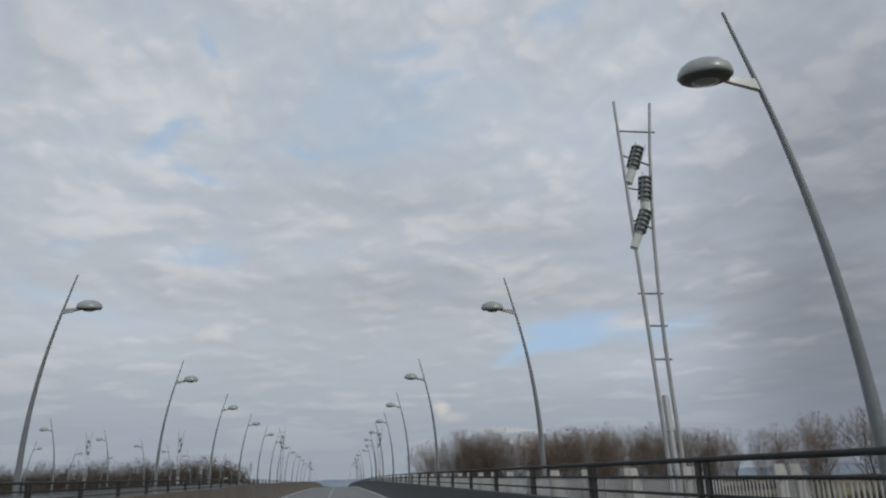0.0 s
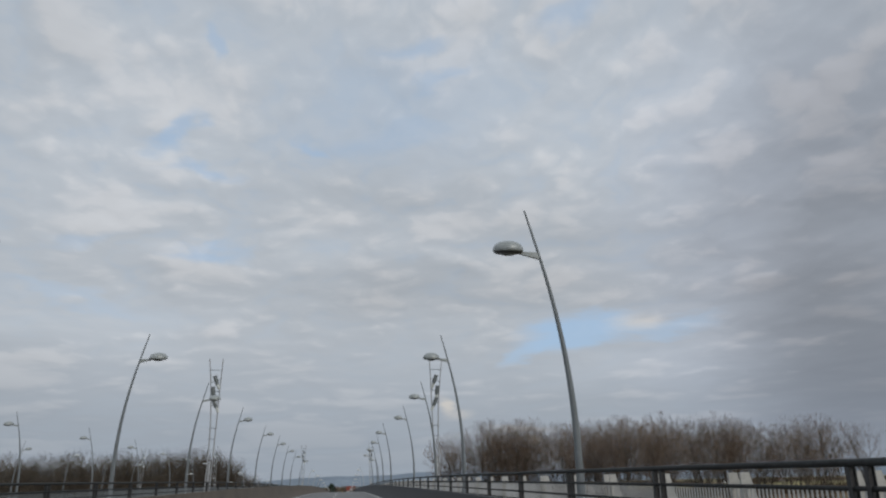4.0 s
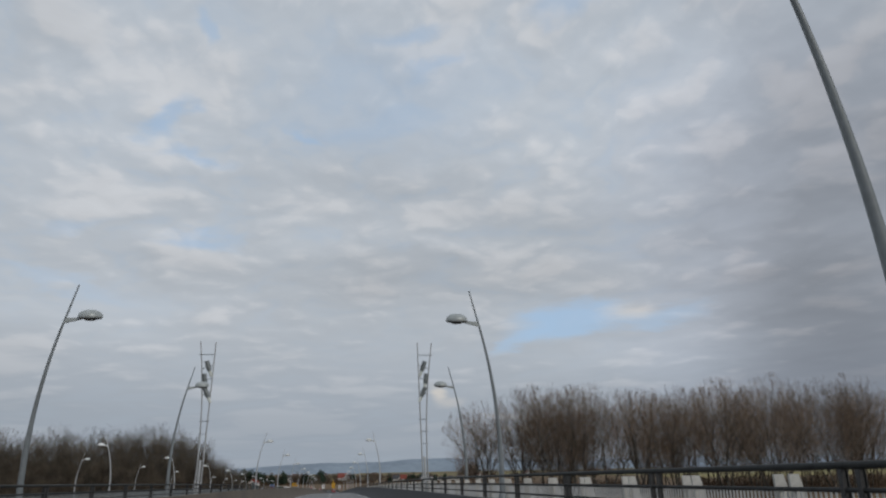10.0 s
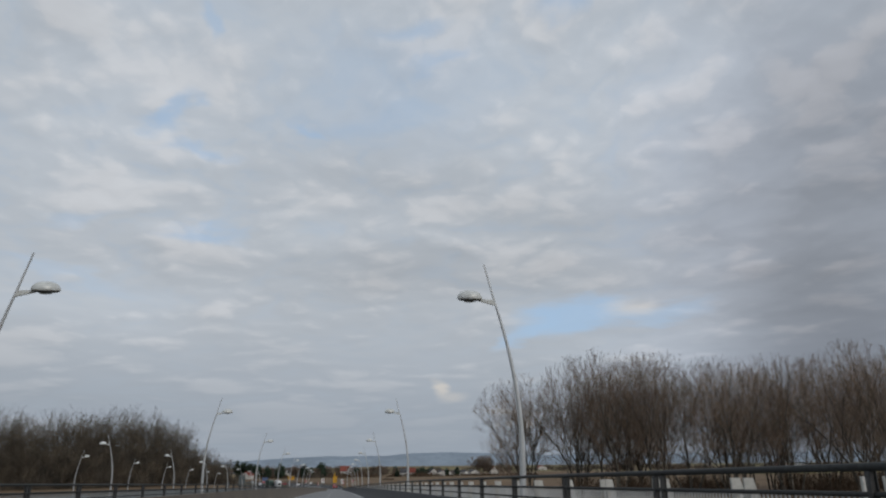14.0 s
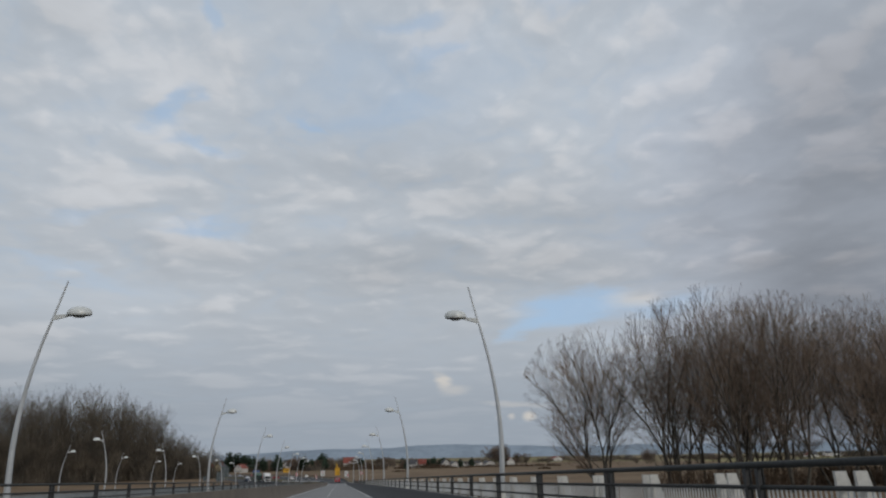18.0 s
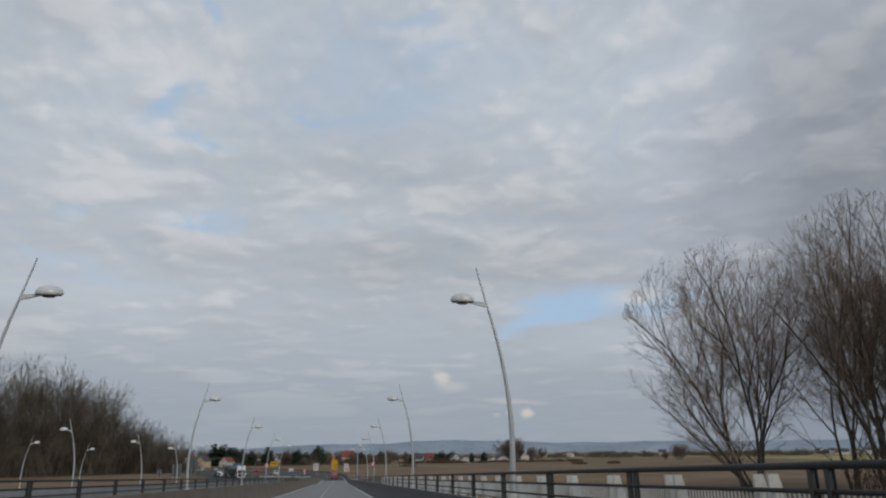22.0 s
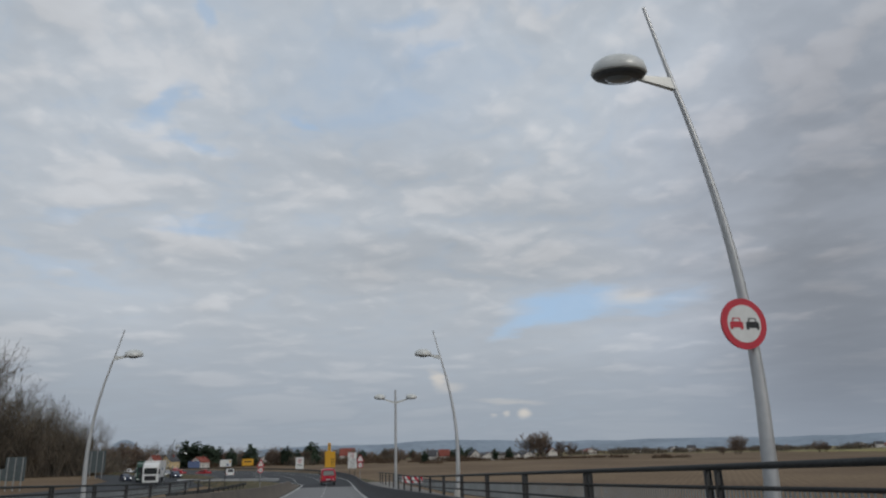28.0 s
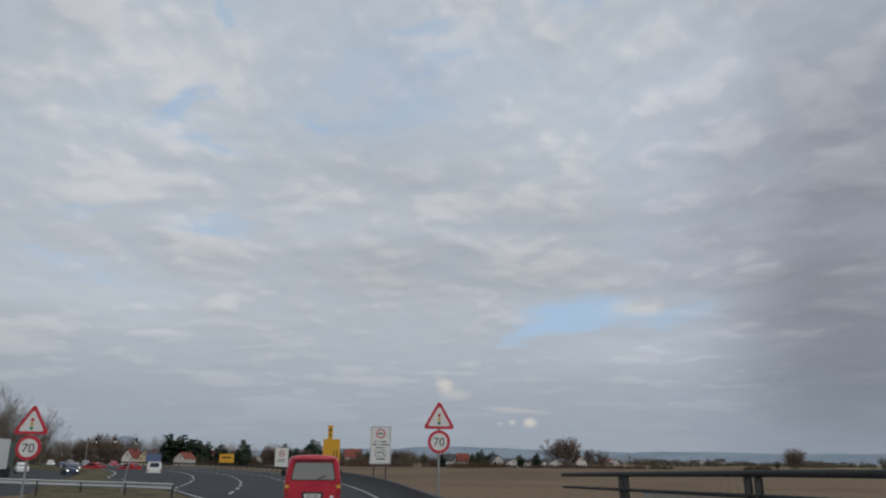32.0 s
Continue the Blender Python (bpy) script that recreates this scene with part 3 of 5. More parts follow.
def lamp_head(parent, cx, cz, shell, tilt=12.0, name="lamp_head"):
    prof = [(0.44, 0.0), (0.448, 0.015), (0.437, 0.085), (0.395, 0.17), (0.305, 0.24), (0.19, 0.285), (0.07, 0.302), (0.0, 0.303)]
    h = part(name, Shape().lathe([(0.42, -0.012)] + prof, 28), shell, parent, "domed lamp head", True)
    h.matrix_basis = pose(cx, 0, cz, tilt, 0, 0)
    part("underside", Shape().lathe([(0.42, -0.013), (0.40, -0.045), (0.34, -0.07), (0.0, -0.078)], 24), M_UNDER, h, "dark lamp underside", True)
    part("lens", Shape().lathe([(0.22, -0.074), (0.18, -0.11), (0.09, -0.128), (0.0, -0.131)], 16), M_LENS, h, "", True)
    return h


def street_lamp(pale, tilt=12.0):
    """Pole leaning in a curve towards -x, with a domed head on a short arm."""
    pole_m, shell = (M_POLE_PALE, M_SHELL_PALE) if pale else (M_POLE, M_SHELL)
    lamp = thing("street_lamp", ("pale galvanised" if pale else "grey painted") + " curved street lamp with a domed head", "street lamp", group="street lamps along the road")
    hs = [0.2 + (LAMP_H - 0.2) * i / 18 for i in range(19)]
    part("pole", Shape().tube([(-lamp_lean(h, 0.09 if pale else 0.0), 0, h) for h in hs], [0.122 - 0.096 * (h / LAMP_H) ** 0.95 for h in hs], 14), pole_m, lamp, "", True)
    part("foot", Shape().lathe([(0.24, 0.19), (0.24, 0.24), (0.165, 0.26), (0.15, 0.62), (0.128, 0.66)], 18), M_FIN if pale else pole_m, lamp, "", True)
    hj = 7.27
    xj = -lamp_lean(hj)
    xc = xj - 0.92
    arm = Shape().add([(xj, -0.045, hj - 0.10), (xj, 0.045, hj - 0.10), (xj - 0.06, 0.045, hj + 0.10), (xj - 0.06, -0.045, hj + 0.10),
                       (xc + 0.30, -0.03, hj + 0.06), (xc + 0.30, 0.03, hj + 0.06), (xc + 0.30, 0.03, hj + 0.13), (xc + 0.30, -0.03, hj + 0.13)],
                      [(0, 1, 2, 3), (7, 6, 5, 4), (0, 4, 5, 1), (1, 5, 6, 2), (2, 6, 7, 3), (3, 7, 4, 0)])
    part("arm", arm, shell, lamp)
    lamp_head(lamp, xc, hj + 0.13, shell, tilt)
    return lamp


LAMP_Y = (9.81, 27.56, 48.64, 68.42, 88.15, 108.08, 127.54, 147.02, 166.32, 187.94, 209.44, 230.68, 252.25, 273.10, 334.08, 376.80, 420.64, 461.71, 499.55, 535.26, 569.57, 601.34, 628.96)
OUT_R = {9: 5.82, 0: 7.08, 1: 7.13, 7: 6.78, 8: 6.85, 13: 8.15}
OUT_L = {7: -11.84, 13: -10.83, 1: -11.21, 8: -11.69}
grey_lamp, pale_lamp = street_lamp(False), street_lamp(True)
grey_left, pale_left = street_lamp(False, -12.0), street_lamp(True, -12.0)
grey_lamp.matrix_basis, pale_lamp.matrix_basis = pose(5.9, -14, road_z(-14)), pose(6.0, LAMP_Y[14], road_z(LAMP_Y[14]))
grey_left.matrix_basis, pale_left.matrix_basis = pose(-11.5, -14, road_z(-14), 0, 0, 180), pose(-11.5, LAMP_Y[14], road_z(LAMP_Y[14]), 0, 0, 180)
for k, y in enumerate(LAMP_Y):
    src = grey_lamp if k < 14 else pale_lamp
    if k != 14:
        copy_thing(src, pose(OUT_R.get(k, 5.9 if k < 14 else 6.05) + (0.27 if k == 0 else 0.05), y, road_z(y), 0, -1.7 if k == 0 else 0, 0))
        copy_thing(grey_left if k < 14 else pale_left, pose(OUT_L.get(k, -11.5) - 0.05, y, road_z(y), 0, 0, 180))

# lamps on both edges of the parallel carriageway
TWIN, TWIN_DROP = -37.3, 0.15
for k, y in enumerate(LAMP_Y):
    if k < 23:
        copy_thing(grey_lamp if k < 14 else pale_lamp, pose(5.95 + TWIN, y, road_z(y) - TWIN_DROP))
        copy_thing(grey_left if k < 14 else pale_left, pose(-12.1 + TWIN, y, road_z(y) - TWIN_DROP, 0, 0, 180))

# double lamp where the railing ends
dl = thing("double_street_lamp", "tall grey straight pole with two domed lamp heads", "street lamp", pose(4.6, 648.85, road_z(648.85)))
top = -3.98 - road_z(648.85)
part("pole", Shape().tube([(0, 0, 0), (0, 0, 0.8), (0, 0, top - 1.0), (0, 0, top)], [0.13, 0.105, 0.085, 0.075], 16), M_POLE_PALE, dl, "", True)
for sgn in (-1, 1):
    part("arm", Shape().add([(0.05 * sgn, -0.04, top - 1.06), (0.05 * sgn, 0.04, top - 1.06), (0.05 * sgn, 0.04, top - 0.90), (0.05 * sgn, -0.04, top - 0.90),
                             (1.0 * sgn, -0.03, top - 0.72), (1.0 * sgn, 0.03, top - 0.72), (1.0 * sgn, 0.03, top - 0.64), (1.0 * sgn, -0.03, top - 0.64)],
                            [(0, 1, 2, 3), (7, 6, 5, 4), (0, 4, 5, 1), (1, 5, 6, 2), (2, 6, 7, 3), (3, 7, 4, 0)]), M_SHELL_PALE, dl)
    lamp_head(dl, 1.24 * sgn, top - 0.60, M_SHELL_PALE)


# ---- light towers ----
def light_tower():
    """Two slender leaning tubes tied by rungs, three ringed floodlights between them."""
    tw = thing("light_tower", "pale steel twin-pole light tower with three ringed floodlights", "light tower", group="bridge light towers")
    hi = 12.0
    xa = lambda h: -0.19 - 0.42 * (h / hi)
    xb = lambda h: xa(h) + 0.40 + 0.0098 * max(0.0, h - 3.0) ** 2 * (1 - 0.0025 * h)
    levels = [0.2] + [1.5 * i for i in range(1, 9)]
    for side in (xa, xb):
        part("pole", Shape().tube([(side(h), 0, h) for h in levels], [0.060 - 0.0014 * h for h in levels], 12), M_TOWER, tw, "", True)
    part("mast", Shape().tube([((xa(h) + xb(h)) / 2, 0.05, h) for h in (0.2, 3.02, 3.07)], [0.095, 0.085, 0.05], 14), M_TOWER, tw, "thick short centre post", True)
    for h, a, b in ((11.0, -0.0, 0.16), (5.9, 0.14, 0.12), (4.97, 0.0, 0.14), (4.03, 0.0, 0.14), (2.1, -0.08, -0.08), (1.1, -0.08, -0.08)):
        part("rung", Shape().tube([(xa(h) - a, 0, h), (xb(h) + b, 0, h)], 0.028, 8), M_POLE, tw, "", True)
    ring = Shape().lathe([(0.142, -0.25), (0.20, -0.24), (0.20, -0.208), (0.142, -0.213)], 20).mesh("ring", M_RING, True)
    for h, lean, dx in ((10.05, 20, -0.15), (9.05, 8, 0.05), (8.0, 24, -0.17)):
        fl = part("floodlight", Shape().lathe([(0.0, -0.40), (0.125, -0.40), (0.14, -0.2), (0.14, 0.38), (0.115, 0.45), (0.0, 0.45)], 16), M_FLOOD, tw, "grey floodlight body", True)
        fl.matrix_basis = pose(dx, 0, h, 0, lean, 0)
        part("lens", Shape().lathe([(0.0, -0.84), (0.115, -0.82), (0.12, -0.62), (0.135, -0.40), (0.0, -0.40)], 16), M_FROST, fl, "frosted white lens", True)
        for q in range(5):
            part("ring", ring, None, fl).location = (0, 0, 0.155 * q)
        part("bracket", Shape().tube([(xa(h) - dx, 0, 0), (-0.13, 0, 0)], 0.025, 8), M_RING, fl)
        part("bracket", Shape().tube([(0.13, 0, 0), (xb(h) - dx, 0, 0)], 0.03, 8), M_RING, fl)
        cage = Shape()
        for q in range(4):
            w = math.pi / 4 + q * math.pi / 2
            cage.tube([(0.208 * math.cos(w), 0.208 * math.sin(w), -0.32), (0.208 * math.cos(w), 0.208 * math.sin(w), 0.52)], 0.012, 5)
        part("cage", cage, M_FLOOD, fl)
    return tw


tower = light_tower()
TOWERS = ((18.88, 8.42, -12.2), (156.16, 8.12, -11.95), (281.97, 6.55, -10.6))
for i, (y, xr, xl) in enumerate(TOWERS):
    if i == 0:
        tower.matrix_basis = pose(xr, y, road_z(y))
    else:
        copy_thing(tower, pose(xr, y, road_z(y)))
    copy_thing(tower, pose(xl, y, road_z(y), 0, 0, 180))
    copy_thing(tower, pose(5.5 + TWIN, y, road_z(y) - TWIN_DROP))
    copy_thing(tower, pose(-12.2 + TWIN, y, road_z(y) - TWIN_DROP, 0, 0, 180))
twin = strip([(-12.2, 0.2), (-12.2, -1.5), (-6, -2.4), (6, -2.4), (8.6, -1.5), (8.6, 0.2)], stations(-60, 630, 15), TWIN)
for v in range(len(twin.v)):
    x, y, z = twin.v[v]
    twin.v[v] = (x, y, z - TWIN_DROP)
single("parallel_bridge_deck", twin, M_CONC, "grey concrete deck of the parallel carriageway", "bridge", kind="structure")

# platforms that carry the towers and the lamps beside them
for i, (y, xr, xl) in enumerate(TOWERS):
    for nm, x0, x1 in (("platform_right", 7.40, 9.3), ("platform_left", -13.6, -11.3)):
        z = road_z(y)
        single(nm, Shape().box(x0, x1, y - 13, y + 13, z - 0.9, z + 0.17), M_CONC, "concrete platform beside the bridge deck", "bridge", kind="structure")


# ---- bare trees ----
def bare_tree_meshes(seed, height, spread, stems, dark=False, depth=6, twigs=7, fat=1.0, droop=0, upright=0.05, side=1, dome=0.55):
    """A few trunks side by side that part again and again at narrow angles into boughs, branches and fine twigs under one domed outline."""
    rng = random.Random(seed)
    wood, fine = Shape(), Shape()
    reach = height * (0.12 + 0.72 * math.tan(spread))

    def wander(p, d, length, n, bend, lift):
        pts = [p]
        for _ in range(n):
            d = (d + Vector((rng.uniform(-bend, bend), rng.uniform(-bend, bend), rng.uniform(-bend, bend) * 0.5 + lift))).normalized()
            p = p + d * (length / n)
            pts.append(p)
        return pts

    def aside(d, angle, turn):
        u = d.cross(Vector((0.31, 0.17, 0.94)) if abs(d.z) < 0.9 else Vector((1, 0.2, 0))).normalized()
        v = d.cross(u)
        return (d * math.cos(angle) + (u * math.cos(turn) + v * math.sin(turn)) * math.sin(angle)).normalized()

    def outside(p):
        q = math.hypot(p.x, p.y) / reach
        return q > 1.0 or p.z > height * (dome + (1 - dome) * math.sqrt(1 - q * q))

    def twig_fan(line, many, length):
        n = len(line) - 1
        for _ in range(many):
            u = rng.uniform(0.05, 0.999) * n
            k = int(u)
            p = line[k].lerp(line[k + 1], u - k)
            d = (aside((line[k + 1] - line[k]).normalized(), rng.uniform(0.3, 1.1), rng.uniform(0, 6.283)) + Vector((0, 0, 0.1))).normalized()
            a = d.cross(Vector((0.3, 0.5, 0.8))).normalized() * 0.017 * fat
            b = d.cross(a).normalized() * 0.017 * fat
            l = length * rng.uniform(0.4, 1.0)
            if outside(p + d * l):
                l *= 0.3
            fine.add([p + a, p - a * 0.5 + b * 0.87, p - a * 0.5 - b * 0.87, p + d * l], [(0, 1, 3), (1, 2, 3), (2, 0, 3)])

    def grow(p, d, length, r, level):
        ends = level >= depth
        line = wander(p, d, length, 2 if ends else 3, 0.13, upright)
        tip = max(0.018 * fat, r * 0.72)
        n = len(line)
        (wood if level < 4 else fine).tube(line, [r + (tip * (0.6 if ends else 1.0) - r) * i / (n - 1) for i in range(n)], 7 if level < 2 else 5 if level < 4 else 3, False)
        if level >= depth - 2:
            twig_fan(line, twigs, height * 0.042)
        if ends:
            return
        along = (line[-1] - line[-2]).normalized()
        turn = rng.uniform(0, 6.283)
        kids = 2 if rng.random() < 0.6 else 3
        for k in range(kids):
            main = k == 0
            kd = aside(along, rng.uniform(0.08, 0.28) if main else rng.uniform(0.32, 0.62), turn + 6.283 * k / kids + rng.uniform(-0.4, 0.4))
            kl = length * (rng.uniform(0.86, 1.0) if main else rng.uniform(0.62, 0.88))
            for _ in range(4):
                if not outside(line[-1] + kd * kl + Vector((0, 0, 2 * upright * kl))):
                    break
                kl *= 0.6
            if kl > height * 0.012:
                grow(line[-1], kd, kl, tip * (0.95 if main else 0.72), level + 1)
        for _ in range(side + (level == 1)):
            q = line[1].lerp(line[2], rng.random())
            kd = aside(along, rng.uniform(0.5, 0.9), rng.uniform(0, 6.283))
            kl = length * rng.uniform(0.45, 0.7)
            if not outside(q + kd * kl):
                grow(q, kd, kl, max(0.03 * fat, tip * 0.4), min(depth, level + 2))

    for l in range(stems):
        w = 2.399963 * l + rng.uniform(-0.4, 0.4)
        q = math.sqrt((l + 0.35) / stems)
        tilt = spread * 0.75 * q * rng.uniform(0.8, 1.15)
        d = Vector((math.cos(w) * math.sin(tilt), math.sin(w) * math.sin(tilt), math.cos(tilt)))
        base = Vector((math.cos(w), math.sin(w), 0)) * height * 0.05 * q + Vector((0, 0, -0.4))
        grow(base, d, height * rng.uniform(0.18, 0.23), height * rng.uniform(0.0065, 0.009), 0)
    for l in range(droop):
        w = math.pi + 2.6 * (l + 0.5 - droop / 2) / droop + rng.uniform(-0.2, 0.2)
        line = wander(Vector((0, 0, -0.3)), Vector((math.cos(w), math.sin(w), rng.uniform(0.9, 1.8))).normalized(), height * rng.uniform(0.36, 0.48), 6, 0.14, -0.11)
        wood.tube(line, [0.27 - 0.03 * j for j in range(7)], 6, False)
        for k in range(2, 7):
            for _ in range(2):
                grow(line[k], aside((line[k] - line[k - 1]).normalized(), rng.uniform(0.3, 0.8), rng.uniform(0, 6.283)), height * 0.085, 0.07, depth - 2)
    return wood.mesh("trunk", M_BARK if not dark else M_TWIG_DARK, True), fine.mesh("crown", M_TWIG_DARK if dark else M_TWIG)


def tree_from(meshes, label, group, m, scale=1.0):
    t = thing("tree", label, "tree", m, group)
    t.scale = (scale, scale, scale)
    part("trunk", meshes[0], None, t)
    part("crown", meshes[1], None, t)
    return t


TALL = [bare_tree_meshes(11 + i, 53, 0.36 + 0.05 * (i % 3), 3 + i % 2, depth=6, twigs=4) for i in range(5)]
EDGE = bare_tree_meshes(31, 49, 0.44, 5, depth=6, twigs=4, droop=4)
DARK = [bare_tree_meshes(51 + i, 38, 0.50, 3, True, depth=5, twigs=5, fat=1.6, dome=0.5) for i in range(3)]


def plant(meshes, x, y, scale, label, group, turn=None):
    tree_from(meshes, label, group, pose(x, y, ground_z(x, y) - 0.1, 0, 0, random.uniform(0, 360) if turn is None else turn), scale)


# wood on the far bank, thinning to a single wide tree by the road
plant(EDGE, 75, 602, 1.0, "wide bare poplar with low spreading limbs at the wood's edge", "poplars by the river", 0)
for x, y, s in ((92, 588, 1.0), (105, 597, 1.02), (101, 572, 1.0), (117, 590, 1.06), (112, 567, 0.98), (130, 598, 1.06), (128, 572, 1.02),
                (146, 580, 1.0), (158, 596, 1.04), (166, 574, 0.98), (176, 598, 1.05), (186, 576, 1.0), (198, 594, 1.02), (212, 582, 1.0), (226, 598, 1.05), (242, 586, 1.0),
                (258, 600, 1.04), (276, 590, 1.0), (294, 602, 1.02), (314, 596, 1.0), (336, 606, 1.0), (360, 602, 1.04), (386, 606, 1.0), (98, 606, 0.9), (110, 583, 1.0), (122, 604, 1.0), (138, 560, 1.0), (172, 608, 1.0), (190, 606, 1.0), (206, 566, 1.0), (220, 606, 1.0), (250, 560, 1.0), (268, 575, 1.0), (152, 545, 0.95), (168, 530, 0.98), (184, 520, 1.0), (198, 536, 1.02), (214, 524, 1.0), (234, 534, 1.0)):
    plant(random.choice(TALL), x, y, s * random.uniform(0.93, 1.04), "tall bare poplar with steep brown branches", "poplars by the river")
# trees on the near bank
for x, y, s in ((178, 396, 0.86), (188, 385, 0.93), (197, 378, 0.9), (203, 397, 0.86), (191, 306, 0.86), (201, 299, 0.92), (214, 309, 0.9), (229, 298, 0.95), (252, 312, 0.95), (280, 300, 0.95)):
    plant(random.choice(TALL), x, y, s * random.uniform(0.76, 0.84), "tall bare riverside tree with brown twigs", "trees on the near bank")
# dark wood beyond the parallel road: its edge runs slantwise to the junction and sinks towards its end
def wood_edge(x):
    return 832 - 92 * max(0.0, min(1.0, (-72 - x) / 160))


def wood_height(x):
    return float(np.interp(-x, (68, 78, 86, 95, 105, 125, 170, 300), (12, 18, 25, 33, 41, 45, 42, 38)))


for k in range(84):
    x = -72 - 250 * (k / 83) ** 1.15 + random.uniform(-2, 2)
    back = (0, 14, 27)[k % 3] + random.uniform(-4, 4)
    plant(random.choice(DARK), x - 0.4 * back, wood_edge(x) + back, wood_height(x) / 33 * random.uniform(0.86, 1.06), "dark bare woodland tree with dense twigs", "dark wood")

# the dark wood's far corner behind the junction
for k in range(24):
    x, y = farther(-134 - 7.5 * k + random.uniform(-4, 4), 1010 + random.uniform(-14, 22))
    plant(DARK[k % 3], x, y, random.uniform(0.72, 0.92) * (1.3 if k < 2 else 1.65), "dark bare woodland tree behind the junction", "dark wood")


def scrub(name, label, places, material, seed, size=3.0, stout=1.0):
    """Bushes of many short stems, as one growth."""
    rng = random.Random(seed)
    sh = Shape()
    for x, y, r, h in places:
        base = ground_z(x, y)
        for _ in range(int(60 * size)):
            a, q = rng.uniform(0, 6.28), r * math.sqrt(rng.random())
            p = Vector((x + q * math.cos(a), y + q * math.sin(a), base - 0.1))
            d = Vector((rng.uniform(-0.5, 0.5), rng.uniform(-0.5, 0.5), 1)).normalized()
            l = h * rng.uniform(0.5, 1.05) * (1 - 0.35 * (q / r) ** 2)
            m = p + d * l * 0.5
            e = m + (d + Vector((rng.uniform(-0.5, 0.5), rng.uniform(-0.5, 0.5), 0))).normalized() * l * 0.5
            sh.tube([p, m, e], [0.10 * stout, 0.07 * stout, 0.025 * stout], 3, False)
            for _ in range(3):
                s = p.lerp(e, rng.uniform(0.35, 0.9))
                sh.tube([s, s + Vector((rng.uniform(-1, 1), rng.uniform(-1, 1), rng.uniform(0.2, 1))).normalized() * l * 0.28], [0.05 * stout, 0.02 * stout], 3, False)
    return single(name, sh, material, label, "scrub", kind="stuff")


scrub("undergrowth", "brown leafless undergrowth under the poplars", [(92 + 10 * i + random.uniform(-3, 3), 590 + random.uniform(-18, 18), 8, random.uniform(7, 13)) for i in range(30)], M_BUSH, 5, 2.2)
scrub("undergrowth", "dark leafless undergrowth in the wood", [(q + random.uniform(-2, 2), wood_edge(q) + random.uniform(-3, 16), 8, wood_height(q) * random.uniform(0.55, 0.85)) for q in (-71 - 4.2 * i for i in range(58))] + [(*farther(-138 - 10 * i, 1004 + random.uniform(-8, 8)), 16, random.uniform(23, 36)) for i in range(16)], M_TWIG_DARK, 6, 4.6)
scrub("undergrowth", "brown scrub on the near bank", [(180 + 10 * i + random.uniform(-3, 3), 300 + random.uniform(-12, 12), 8, random.uniform(5, 9)) for i in range(12)] + [(175 + 8 * i, 388 + random.uniform(-9, 9), 6, random.uniform(4, 8)) for i in range(5)], M_BUSH, 7, 2.0)


# ---- hills on the skyline ----
def ridge(name, dist, a0, a1, heights, seed, label):
    sh, n = Shape(), 120
    for i in range(n + 1):
        a = radians(a0 + (a1 - a0) * i / n)
        h = heights(a0 + (a1 - a0) * i / n) + 9 * noise.noise(Vector((i * 0.11, seed, 0))) + 5 * noise.noise(Vector((i * 0.5, seed, 3)))
        c = Vector((math.sin(a), math.cos(a), 0))
        for k, (q, z) in enumerate(((0.93, -25.0), (0.97, 0.55 * h), (1.0, h), (1.04, 0.5 * h), (1.06, -25))):
            p = c * dist * q
            sh.v.append((p.x, 560 + p.y, PLAIN + z))
    for i in range(n):
        for k in range(4):
            q = i * 5 + k
            sh.f.append((q, q + 5, q + 6, q + 1))
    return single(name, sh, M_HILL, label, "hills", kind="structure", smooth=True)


def bump(a, c, w):
    return math.exp(-((a - c) / w) ** 2)


# Both ridges get their distance haze from the hill colour alone.
ridge("backdrop_hills", 3900, -60, 70, lambda a: 24 + 40 * bump(a, 9, 7) + 22 * bump(a, -2, 5) + 22 * bump(a, 24, 10) + 22 * bump(a, 40, 9) + 8 * bump(a, -30, 14), 1.0, "wooded skyline hills with haze painted in as blue-grey")
ridge("backdrop_hills", 3300, -24, 2, lambda a: 4 + 66 * bump(a, -14.6, 1.3) + 10 * bump(a, -16, 4), 7.0, "cone-shaped skyline hill with haze painted in as blue")


